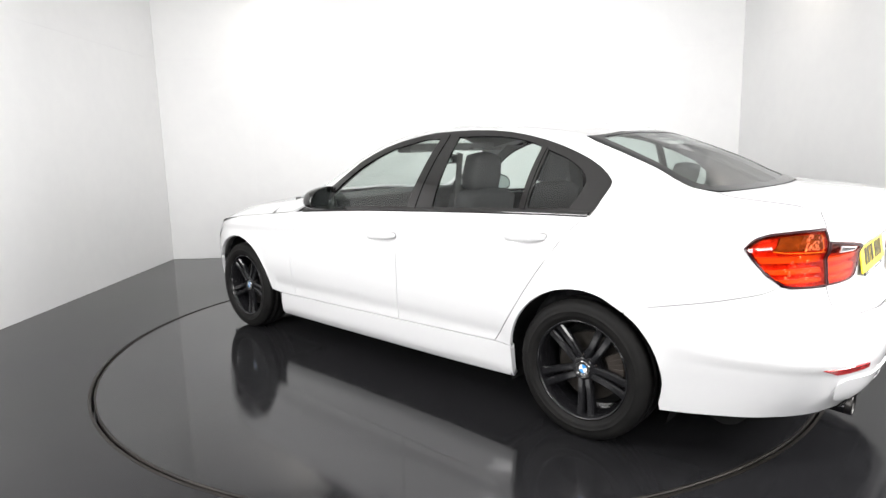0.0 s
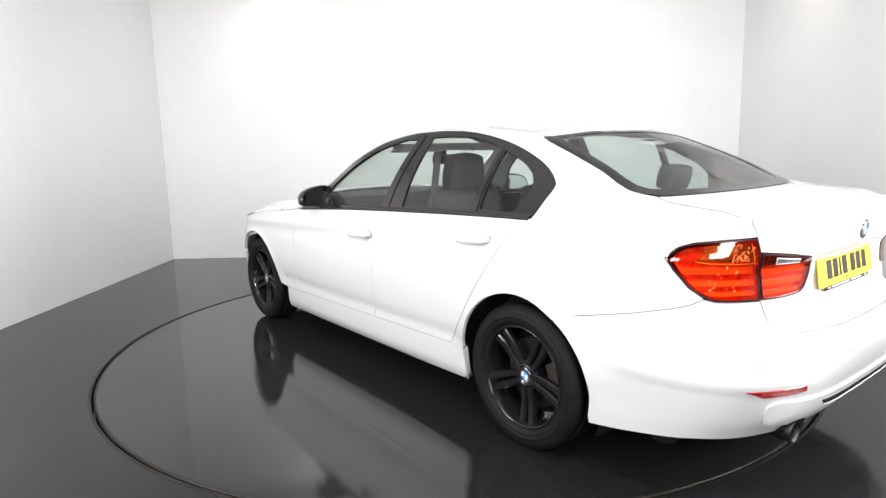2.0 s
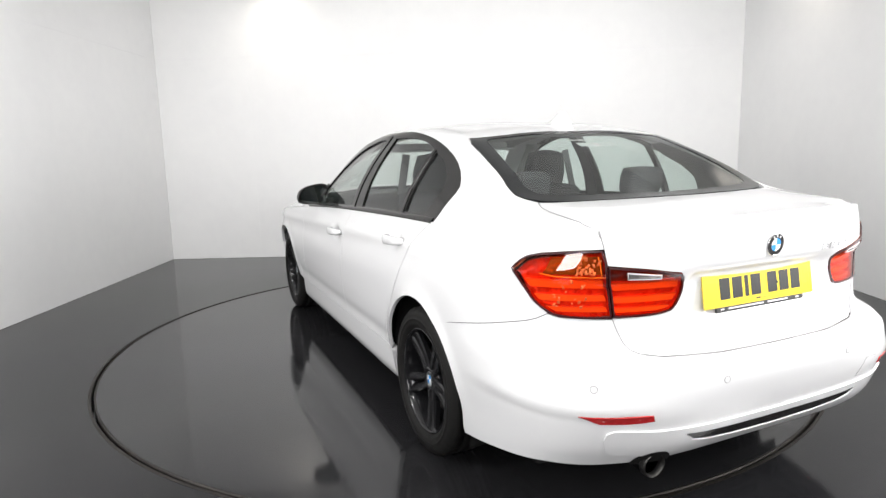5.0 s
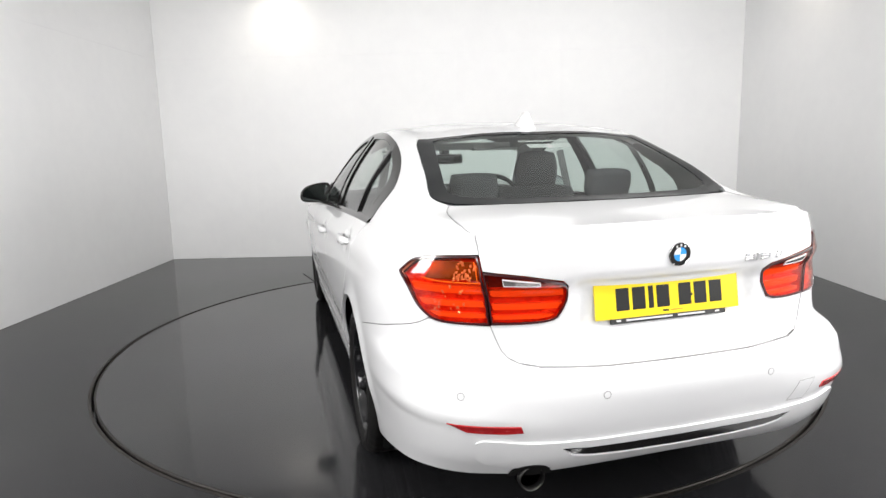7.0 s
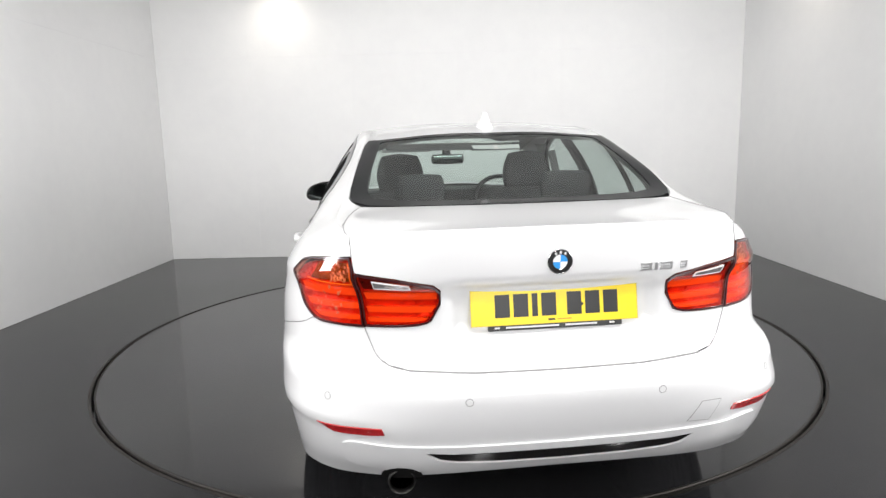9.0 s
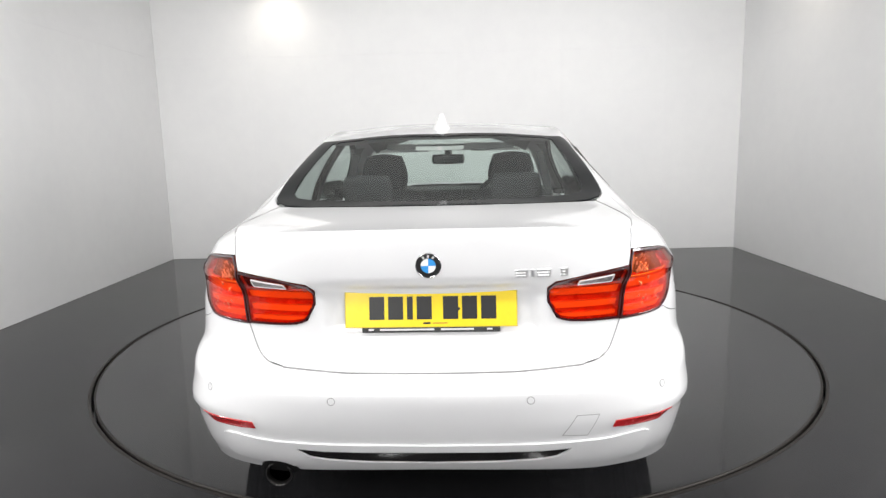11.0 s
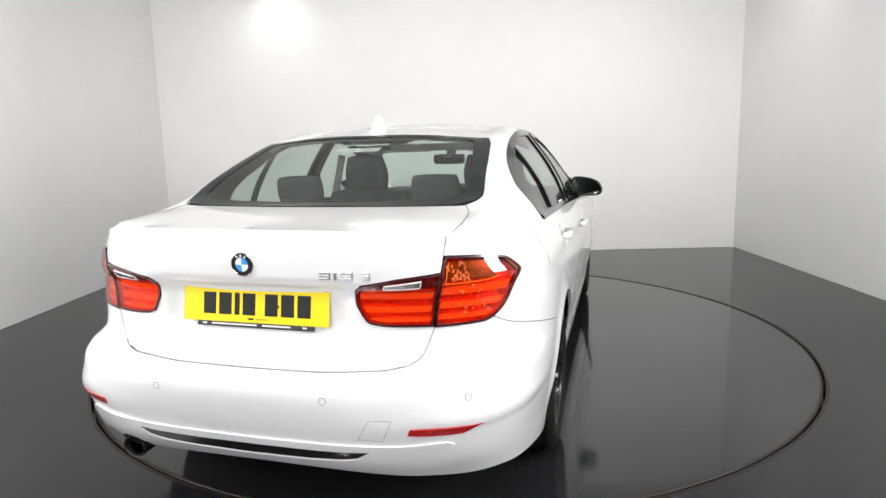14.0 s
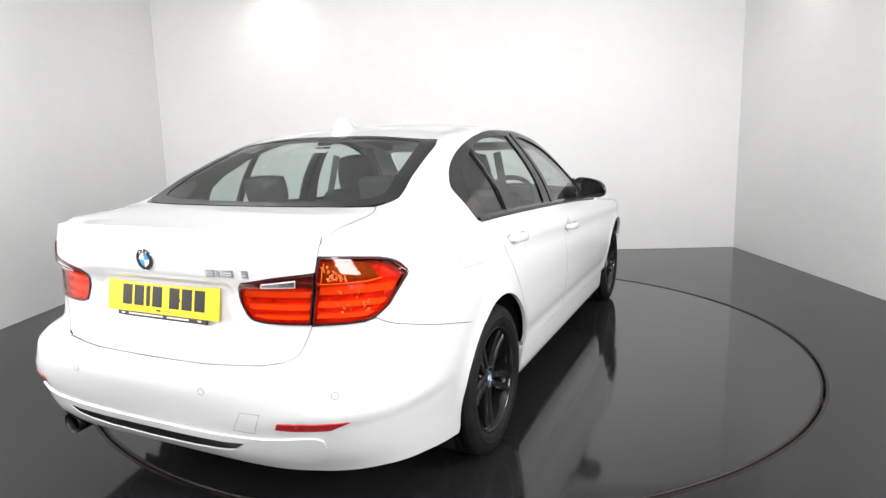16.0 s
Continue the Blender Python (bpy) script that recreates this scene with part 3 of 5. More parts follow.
def front_fender():
    arch = arch_line(AXLE, 175, 33, 0.40, 0.368)
    return shell_panel([(0.904, 0.335)] + arch + [(1.80, 0.56), (1.95, 0.60)] + [(1.95, 0.70)] + [(x, belt_z(min(x, 1.9))) for x in (1.85, 1.7, 1.5, 1.3, 1.1, 0.95, 0.8, 0.7)] + SHUT_F, flange=0.02)


def quarter_panel():
    """Rear flank, pillars and roof edge in one skin, as pressed."""
    bm = bmesh.new()
    arch = arch_line(-AXLE, 6, 125, 0.366, 0.370)
    lamp = [side(-2.1395, 0.768), side(-2.098, 0.803), side(-2.055, 0.857), side(-2.030, 0.899), side(-2.058, 0.937), side(-2.10, 0.953), side(-2.175, 0.963), tail(0.612, 0.9695)]
    belt = belt_run(-1.392, -2.19, 0.025) + [(x, belt_z(x)) for x in (-2.205, -2.22, -2.232, -2.243)]
    poly = [side(*q) for q in SHUT_R] + [(-1.03, 0.354)] + arch + [side(*q) for q in SEAM[1:]] + lamp
    poly = resample(poly, 0.03, closed=False)
    n_open = len(poly)
    poly += [(s_at_x(x, z), z) for x, z in belt[::-1]]
    ins = inset(poly, G2)
    poly = [poly[i] if i >= n_open or i == 0 else ins[i] for i in range(len(poly))]
    poly.pop()
    net(bm, poly, shell, 0.032, flange=0.014, free=lambda c: c.z > belt_z(c.x) - 0.006 and c.z > 0.97)
    n0 = len(bm.verts)
    top = [up_xz(x, belt_z(x) + 1e-5)[:1] + (0.0,) for x, z in belt]
    dlo = [up_xz(*q) for q in DLO_REAR]
    a_pillar = [(0.55, up_xz(0.55, 1.005)[1]), (0.66, up_xz(0.66, belt_z(0.66) + 0.03)[1]), (0.74, 0.02), (0.92, 0.02)]
    screen = [up_xy(0.955, 0.735), up_xy(0.84, 0.715), up_xy(0.6, 0.66), up_xy(0.40, 0.605), up_xy(0.27, 0.56), up_xy(0.235, 0.50), up_xy(0.225, 0.3), (0.222, VS)]
    crown = [(x, VS) for x in (0.0, -0.3, -0.6, -0.9, -1.15)]
    rear = [(-1.284, VS), up_xy(-1.281, 0.20), up_xy(-1.272, 0.38), up_xy(-1.252, 0.50), up_xy(-1.235, 0.545), up_xy(-1.30, 0.566), up_xy(-1.504, 0.595), up_xy(-1.69, 0.622), up_xy(-1.755, 0.626), up_xy(-1.80, 0.612), up_xy(-1.845, 0.585), up_xy(-1.90, 0.608), up_xy(-1.96, 0.622), up_xy(-2.06, 0.633), up_xy(-2.14, 0.636), up_xy(-2.185, 0.630)]
    end = [up_xz(lip_x(0.617), lip_z(0.617)), up_xz(shell(*tail(0.618, 1.01)).x - 0.001, 1.01), up_xz(shell(*tail(0.615, 0.995)).x - 0.001, 0.995)]
    up = dlo + a_pillar + screen + crown + rear + end
    up = resample(up, 0.03, closed=False) + top[::-1][:-1]
    net(bm, up, up_surf, 0.03, flange=0.014, free=lambda c: abs(c.y) < 0.004 or c.z < belt_z(c.x) + 0.004, out_hint=(0, 1, 1))
    bmesh.ops.remove_doubles(bm, verts=[v for v in bm.verts if abs(v.co.z - belt_z(v.co.x)) < 0.006], dist=0.004)
    return bm


# outline of the side windows: measured round the black surround
DLO_REAR = [(-1.408, belt_z(-1.408) + 0.001), (-1.432, 1.03), (-1.449, 1.076), (-1.459, 1.105), (-1.457, 1.127), (-1.424, 1.157), (-1.38, 1.187), (-1.323, 1.217), (-1.245, 1.250), (-1.161, 1.281), (-1.06, 1.312), (-0.959, 1.336), (-0.85, 1.355), (-0.736, 1.366), (-0.59, 1.371), (-0.447, 1.369), (-0.34, 1.365), (-0.243, 1.354), (-0.1, 1.328), (0.026, 1.296), (0.13, 1.256), (0.234, 1.205), (0.32, 1.145), (0.404, 1.075)]
DLO_FRONT = [(0.49, 1.01), (0.56, belt_z(0.56) + 0.02), (0.57, belt_z(0.57) + 0.001)]
PANE_F = [(0.40, 0.942), (0.05, 0.955), (-0.312, 0.970), (-0.35, 1.13), (-0.392, 1.330), (-0.30, 1.331), (-0.2, 1.315), (-0.07, 1.285), (0.06, 1.24), (0.18, 1.178), (0.28, 1.105), (0.36, 1.02)]
PANE_R = [(-0.495, 0.978), (-0.77, 0.988), (-1.036, 0.998), (-1.046, 1.15), (-1.056, 1.278), (-1.0, 1.298), (-0.9, 1.321), (-0.8, 1.334), (-0.65, 1.340), (-0.52, 1.338), (-0.508, 1.15)]
PANE_Q = [(-1.082, 1.002), (-1.20, 1.006), (-1.300, 1.010), (-1.325, 1.06), (-1.342, 1.105), (-1.336, 1.135), (-1.305, 1.168), (-1.215, 1.220), (-1.096, 1.264), (-1.09, 1.14)]


def up_poly(pts, keep, step=0.025):
    return [up_xz(*q) for q in rounded(pts, step, keep)]


def surround():
    bm = bmesh.new()
    outer = [up_xz(*q) for q in resample(DLO_REAR + DLO_FRONT, 0.025, closed=False)]
    base = [(x, 0.0008) for x in np.arange(0.56, -1.40, -0.03)]
    holes = [up_poly(PANE_F, (0, 2, 4)), up_poly(PANE_R, (0, 2, 4, 9)), up_poly(PANE_Q, (0, 2, 8))]
    net(bm, inset(outer + [tuple(map(float, q)) for q in base], 0.0015), up_surf, 0.028, holes=holes, lift=0.002, flange=0.012, out_hint=(0, 1, 0.5))
    return bm


def pane(pts, keep):
    def make():
        bm = bmesh.new()
        net(bm, inset(up_poly(pts, keep), -0.006), up_surf, 0.05, lift=-0.006, flange=0, out_hint=(0, 1, 0.5))
        return bm
    return make


def belt_strip():
    """The narrow black moulding under the windows."""
    bm = bmesh.new()
    xs = [0.60 - 0.04 * i for i in range(51)]
    prof = [(0.000, -0.006), (0.006, -0.004), (0.0085, 0.003), (0.006, 0.012), (0.000, 0.020)]
    rows = []
    for x in xs:
        z = belt_z(x)
        n = Vector((0, 1, 0.5)).normalized()
        row = []
        for off, dz in prof:
            b = upper(x, v_at(x, z + dz, 2)) if dz > 0 else shell(x, z + dz)
            row.append(bm.verts.new(b + n * off))
        rows.append(row)
    for a, b in zip(rows, rows[1:]):
        for i in range(len(prof) - 1):
            bm.faces.new((a[i], b[i], b[i + 1], a[i + 1]))
    bmesh.ops.recalc_face_normals(bm, faces=bm.faces)
    return bm


PILLAR, DIVIDER = ((-0.372, 0.968), (-0.447, 1.352), 0.005), ((-1.060, 0.998), (-1.075, 1.275), 0.010)


def raised_bar(line):
    """A raised black bar on the side glass line."""
    bm = bmesh.new()
    for (xa, za), (xb, zb), w in (line,):
        rows = []
        for j in range(13):
            t = j / 12
            x, z = xa + (xb - xa) * t, za + (zb - za) * t
            row = []
            for dx, off in ((-w, 0.0), (-w, 0.006), (w, 0.006), (w, 0.0)):
                p = upper(x + dx, v_at(x + dx, z, 2))
                row.append(bm.verts.new(p + Vector((0, 0.9, 0.45)) * off))
            rows.append(row)
        for a, b in zip(rows, rows[1:]):
            for i in range(3):
                bm.faces.new((a[i], b[i], b[i + 1], a[i + 1]))
    bmesh.ops.recalc_face_normals(bm, faces=bm.faces)
    return bm


both("rear_quarter_panel", quarter_panel, M_PAINT, car, "white quarter panel with pillar and roof edge")
doors = both("front_door", front_door, M_PAINT, car), both("rear_door", rear_door, M_PAINT, car)
both("sill", sill, M_PAINT, car)
both("front_fender", front_fender, M_PAINT, car)
both("window_surround", surround, M_GLOSS, car, "gloss black window surround")
both("belt_moulding", belt_strip, M_GLOSS, car, "narrow black belt moulding")
both("pillar_joint", lambda: raised_bar(PILLAR), M_GLOSS, car, "black joint bar of the middle pillar", smooth=False)
both("window_divider", lambda: raised_bar(DIVIDER), M_GLOSS, car, "black divider of the rear door window", smooth=False)
for pts, keep, nm in ((PANE_F, (0, 2, 4), "front_door_window"), (PANE_R, (0, 2, 4, 9), "rear_door_window"), (PANE_Q, (0, 2, 8), "quarter_window")):
    for ob in both(nm, pane(pts, keep), M_GLASS, car, "lightly tinted side glass"):
        ob.visible_shadow = False

# ---- rear screen: glass in a black printed band ----
RG_HALF = [(-1.287, 0.0), (-1.284, 0.20), (-1.275, 0.38), (-1.255, 0.50), (-1.240, 0.541), (-1.30, 0.562), (-1.504, 0.591), (-1.69, 0.618), (-1.752, 0.621), (-1.797, 0.606), (-1.845, 0.555), (-1.885, 0.45), (-1.915, 0.30), (-1.932, 0.14), (-1.936, 0.0)]
RG_IN = [(-1.315, 0.0), (-1.312, 0.20), (-1.303, 0.37), (-1.290, 0.46), (-1.300, 0.492), (-1.504, 0.527), (-1.69, 0.555), (-1.742, 0.556), (-1.785, 0.53), (-1.82, 0.46), (-1.848, 0.34), (-1.868, 0.18), (-1.875, 0.0)]


def half_poly(pts):
    return [up_xy(*q) if q[1] > 0 else (q[0], VS) for q in resample(pts, 0.03, closed=False)]


def rear_band():
    bm = bmesh.new()
    a, b = half_poly(RG_HALF), half_poly(RG_IN)
    net(bm, a + b[::-1], up_surf, 0.035, lift=0.001, flange=0.006, free=lambda c: abs(c.y) < 0.004, out_hint=(-0.3, 0, 1))
    return mirror_in(bm)


def rear_pane():
    bm = bmesh.new()
    net(bm, half_poly(RG_IN), up_surf, 0.05, lift=-0.001, flange=0, out_hint=(-0.3, 0, 1))
    return mirror_in(bm)


rear_screen = part("rear_screen", rear_pane(), M_REARGLASS, car, "sloping tinted rear window", True)
rear_screen.visible_shadow = False
part("printed_band", rear_band(), M_FRIT, rear_screen, "black printed glass edge", True)

# ---- windscreen and bonnet ----
WS_HALF = [(0.226, 0.0), (0.230, 0.3), (0.24, 0.49), (0.275, 0.55), (0.40, 0.597), (0.6, 0.65), (0.84, 0.705), (0.95, 0.72), (0.985, 0.66), (1.01, 0.45), (1.02, 0.0)]


def windscreen():
    bm = bmesh.new()
    net(bm, half_poly(WS_HALF), up_surf, 0.06, flange=0, out_hint=(0.4, 0, 1))
    return mirror_in(bm)


def bonnet():
    bm = bmesh.new()
    pts = [(1.03, 0.0), (1.015, 0.45), (0.99, 0.665), (1.0, 0.70), (1.2, 0.705), (1.5, 0.69), (1.75, 0.645), (1.92, 0.56), (2.04, 0.36), (2.08, 0.15), (2.085, 0.0)]
    net(bm, half_poly(pts), up_surf, 0.05, flange=0.012, free=lambda c: abs(c.y) < 0.004, out_hint=(0.2, 0, 1))
    return mirror_in(bm)


def wing_top():
    """The strip of the wing between bonnet and flank."""
    bm = bmesh.new()
    inn = [up_xy(x, y + 0.003) for x, y in resample([(0.955, 0.737), (1.0, 0.706), (1.2, 0.709), (1.5, 0.694), (1.75, 0.649), (1.90, 0.585)], 0.03, closed=False)]
    out = [(x, 0.0) for x in np.arange(1.90, 0.93, -0.03)]
    net(bm, inn + [tuple(map(float, q)) for q in out], up_surf, 0.035, flange=0, out_hint=(0, 0.5, 1))
    return bm


ws = part("windscreen", windscreen(), M_GLASS, car, "clear windscreen", True)
ws.visible_shadow = False
part("bonnet", bonnet(), M_PAINT, car, "", True)
both("wing_top", wing_top, M_PAINT, car)


deck_edge = curve([(-2.36, 0.60), (-2.185, 0.6275), (-2.14, 0.6335), (-2.06, 0.6305), (-1.96, 0.618), (-1.90, 0.605), (-1.853, 0.583), (-1.80, 0.58)])
deck_front = curve([(0.0, -1.946), (0.14, -1.942), (0.302, -1.925), (0.452, -1.895), (0.583, -1.853), (0.65, -1.83)])
DECK_MID, DECK_SIDE = top_z(-1.946), upper(-1.853, v_at(-1.853, 0.583, 1)).z


def deck_plain(x, y):
    """A straight run from the glass down to the lip."""
    xl, xg = lip_x(y), deck_front(y)
    u = min(max((x - xl) / (xg - xl), 0), 1)
    zl = lip_z(y) + 0.004 * (1 - (y / 0.63) ** 2)
    zg = DECK_MID + (DECK_SIDE - DECK_MID) * (y / 0.583) ** 2
    return zl + (zg - zl) * u - 0.005 * math.sin(math.pi * u) * (1 - u)


def deck_surf(x, y):
    ye = deck_edge(x)
    fix = upper(x, v_at(x, ye, 1)).z - deck_plain(x, ye)
    return Vector((x, y, deck_plain(x, y) + fix * (y / ye) ** 6))


def boot_lid():
    bm = bmesh.new()
    ys = [0.02 * i for i in range(29)] + [0.575, 0.59, 0.602, 0.612]
    lip = [(lip_x(y), y) for y in ys]
    deck = lip + [(-2.185, 0.6275), (-2.14, 0.6335), (-2.06, 0.6305), (-1.96, 0.618), (-1.90, 0.605), (-1.853, 0.583), (-1.895, 0.452), (-1.925, 0.302), (-1.942, 0.14), (-1.946, 0.0)]
    net(bm, resample(deck, 0.021), deck_surf, 0.03, flange=0.012, free=lambda c: abs(c.y) < 0.004, out_hint=(0, 0, 1))
    face = [tail(y, lip_z(y) + 0.004 * (1 - (y / 0.63) ** 2)) for y in ys] + [tail(0.616, 1.0), tail(0.609, 0.965), tail(0.603, 0.922)]
    lamp = [tail(0.54, 0.915), tail(0.48, 0.908), tail(0.373, 0.889), tail(0.351, 0.868), tail(0.352, 0.823), tail(0.380, 0.770), tail(0.42, 0.757), tail(0.484, 0.753), tail(0.578, 0.752)]
    low = [tail(0.566, 0.715), tail(0.55, 0.676), tail(0.535, 0.657), tail(0.510, 0.644), tail(0.453, 0.636), tail(0.25, 0.631), (S_TAIL, 0.630)]
    net(bm, resample(face + lamp + low, 0.021), shell, 0.024, flange=0.006, free=lambda c: abs(c.y) < 0.006 or c.z > 1.025, out_hint=(-1, 0, 0))
    return mirror_in(bm)


def cord(line, r):
    """A thin round cord along a line."""
    bm = bmesh.new()
    rings = []
    for i, p in enumerate(line):
        d = (line[min(i + 1, len(line) - 1)] - line[max(i - 1, 0)]).normalized()
        a = d.cross(Vector((0.3, 1, 0.2))).normalized()
        b = d.cross(a)
        rings.append([bm.verts.new(p + r * (math.cos(q * math.pi / 3) * a + math.sin(q * math.pi / 3) * b)) for q in range(6)])
    for a, b in zip(rings, rings[1:]):
        for q in range(6):
            bm.faces.new((a[q], a[(q + 1) % 6], b[(q + 1) % 6], b[q]))
    bmesh.ops.recalc_face_normals(bm, faces=bm.faces)
    return bm


def boot_joint_line():
    """Thin grey cord drawing the dark gap between boot lid and quarter."""
    line = [deck_surf(x, y) + Vector((0, 0, 0.0008)) for x, y in resample([(-1.853, 0.584), (-1.90, 0.6065), (-1.96, 0.620), (-2.06, 0.6318), (-2.14, 0.6348), (-2.185, 0.629), (lip_x(0.6145), 0.6145)], 0.02, closed=False)]
    for k in range(6):
        z = lip_z(0.6145) - 0.006 - k * (lip_z(0.6145) - 0.976) / 5
        line.append(shell(*tail(0.6145 - 0.004 * k / 5, z)) + Vector((-0.001, 0.0006, 0)))
    return cord(line, 0.0019)


def boot_foot_joint():
    """Cord drawing the joint under the boot lid, from lamp round corner to middle."""
    pts = [(0.580, 0.7515), (0.567, 0.715), (0.551, 0.676), (0.536, 0.6565), (0.511, 0.6433), (0.453, 0.6352), (0.25, 0.6302), (0.0, 0.6292)]
    fine = [q for q in rounded(pts, 0.012, (0, len(pts) - 1)) if q[0] >= 0]
    k = min(range(len(fine)), key=lambda i: fine[i][0])
    return cord([shell(*tail(max(y, 0.0002), z)) + Vector((-0.0012, 0, 0)) for y, z in fine[:k + 1]], 0.0017)


both("boot_joint_line", boot_joint_line, M_SEAMGREY, car, "thin grey cord drawing the shut line of the boot lid")
both("boot_foot_joint", boot_foot_joint, M_SEAMGREY, car, "thin grey cord drawing the joint under the boot lid")
boot = part("boot_lid", boot_lid(), M_PAINT, car, "white boot lid with a sharp lip", True)


def rear_bumper():
    bm = bmesh.new()
    arch = arch_line(-AXLE, 126, 188, 0.372, 0.392, 10)
    bottom = [(-1.803, 0.228), side(-2.0, 0.260), side(-2.16, 0.280), tail(0.66, 0.288), tail(0.5, 0.296), tail(0.25, 0.302), (S_TAIL, 0.304)]
    topc = [(S_TAIL, 0.6283), tail(0.25, 0.6293), tail(0.453, 0.6343), tail(0.512, 0.6425), tail(0.537, 0.656), tail(0.552, 0.676), tail(0.568, 0.715), tail(0.58, 0.7495), tail(0.66, 0.752), side(-2.165, 0.7545), side(-2.1405, 0.7635)]
    poly = [side(*q) for q in SEAM[:1]] + arch + bottom + topc + [side(*q) for q in SEAM[::-1][:-1]]
    net(bm, inset(resample(poly, 0.03), 0.0006), shell, 0.024, flange=0.008, free=lambda c: abs(c.y) < 0.006, out_hint=(-1, 0.3, 0))
    return mirror_in(bm)


bumper = part("rear_bumper", rear_bumper(), M_PAINT, car, "white rear bumper", True)


def front_bumper():
    bm = bmesh.new()
    arch = arch_line(AXLE, -12, 32, 0.385, 0.368, 10)
    poly = arch + [(1.80, 0.557), (1.95, 0.597), (S_NOSE, 0.60), (S_NOSE, 0.18), (2.3, 0.18), (1.95, 0.19)]
    net(bm, inset(resample(poly, 0.05), 0.001), shell, 0.05, flange=0.02, free=lambda c: abs(c.y) < 0.006, out_hint=(1, 0.3, 0))
    return mirror_in(bm)


def nose():
    """Closing skin between front bumper, lamps and bonnet."""
    bm = bmesh.new()
    poly = [(1.955, 0.603), (S_NOSE, 0.603), (S_NOSE, 0.735), (2.5, 0.74), (2.15, 0.745), (1.955, 0.745)]
    net(bm, resample(poly, 0.05), shell, 0.05, flange=0, out_hint=(1, 0.3, 0))
    return mirror_in(bm)


part("front_bumper", front_bumper(), M_PAINT, car, "", True)
part("front_grille_panel", nose(), M_GLOSS, car, "dark panel between the headlamps", True)


def headlamp():
    bm = bmesh.new()
    net(bm, rounded([(1.97, 0.62), (2.15, 0.615), (2.42, 0.62), (2.45, 0.66), (2.40, 0.70), (2.1, 0.73), (1.88, 0.74), (1.84, 0.71), (1.90, 0.66)], 0.03), shell, 0.05, lift=0.006, flange=0.015, out_hint=(1, 1, 0))
    return bm


both("headlamp", headlamp, M_DULLCHROME, car, "long clear headlamp")

# ---- tail lamps ----
OUTER = [side(-2.142, 0.7685), side(-2.100, 0.804), side(-2.0565, 0.858), side(-2.027, 0.90), side(-2.055, 0.935), side(-2.10, 0.951), side(-2.175, 0.961), tail(0.6145, 0.9675), tail(0.606, 0.921), tail(0.594, 0.84), tail(0.5815, 0.7545), tail(0.66, 0.7542), side(-2.168, 0.7580)]
INNER = [tail(0.600, 0.919), tail(0.54, 0.912), tail(0.48, 0.905), tail(0.376, 0.886), tail(0.355, 0.866), tail(0.356, 0.823), tail(0.383, 0.773), tail(0.422, 0.760), tail(0.484, 0.756), tail(0.5755, 0.7555), tail(0.589, 0.84)]


def off_shell(d):
    def f(s, z):
        p = shell(s, z)
        e = 0.004
        a, b = shell(s - e, z) - shell(s + e, z), shell(s, z + e) - shell(s, z - e)
        n = a.cross(b).normalized()
        if n.dot(Vector((p.x + 0.9 if s < X0R else 0.0, p.y, 0))) < 0:
            n = -n
        return p + n * d
    return f


def lens(poly, keep):
    def make():
        bm = bmesh.new()
        net(bm, rounded(poly, 0.02, keep), off_shell(0.004), 0.02, flange=0.016, out_hint=(-1, 0.6, 0))
        return bm
    return make


def housing(poly, keep):
    def make():
        bm = bmesh.new()
        net(bm, inset(rounded(poly, 0.02, keep), 0.002), off_shell(-0.028), 0.03, flange=-0.0, out_hint=(-1, 0.6, 0))
        rim = [e for e in bm.edges if len(e.link_faces) == 1]
        ext = bmesh.ops.extrude_edge_only(bm, edges=rim)["geom"]
        for v in ext:
            if isinstance(v, bmesh.types.BMVert):
                d = Vector((v.co.x + 1.6, v.co.y * 0.45, 0)).normalized()
                v.co += d * 0.024
        bmesh.ops.recalc_face_normals(bm, faces=bm.faces)
        return bm
    return make


def clipped(z0, z1, poly, keep, margin, depth, s_lo=None, s_hi=None):
    """A light guide: the part of a lamp between two heights, as a shallow bar."""
    def make():
        pl = inset(rounded(poly, 0.02, keep), margin)
        lo = [(s, min(max(z, z0), z1)) for s, z in pl]
        if s_lo is not None:
            lo = [(min(max(s, s_lo), s_hi), z) for s, z in lo]
        out = []
        for q in lo:
            if not out or math.dist(q, out[-1]) > 0.003:
                out.append(q)
        if math.dist(out[0], out[-1]) < 0.003:
            out.pop()
        bm = bmesh.new()
        net(bm, out, off_shell(depth), 0.03, flange=0.018, out_hint=(-1, 0.6, 0))
        return bm
    return make


KO, KI = (3, 7, 10), (0, 3, 9)
lamps = both("tail_lamp", lens(OUTER, KO), M_REDLENS, car, "red wrap-round tail lamp with amber indicator")
inners = both("boot_lamp", lens(INNER, KI), M_REDLENS, boot, "red inner tail lamp with clear reversing strip")
for ob in lamps + inners:
    ob.visible_shadow = False


def pair_in(name, make, material, parents, label=""):
    for i, p in enumerate(parents):
        bm = make()
        part(name, flipped(bm) if i else bm, material, p, label, True)


pair_in("housing", housing(OUTER, KO), M_REDBACK, lamps)
IND = (0.884, 0.948, OUTER, KO, 0.013, -0.014, s_at_x(-2.27, 0.9), s_at_x(-2.125, 0.9))
pair_in("indicator", clipped(*IND), M_AMBER, lamps, "dark amber indicator chamber")


def chamber_edge():
    """Bright bead along the foot and the upright end of the indicator."""
    f = off_shell(-0.006)
    pts = [side(-2.115, 0.889), side(-2.15, 0.8815), side(-2.20, 0.8795), side(-2.25, 0.879), tail(0.640, 0.879), tail(0.615, 0.880), tail(0.617, 0.90), tail(0.622, 0.925), tail(0.627, 0.948)]
    return cord([f(*q) for q in resample(pts, 0.012, closed=False)], 0.0022)


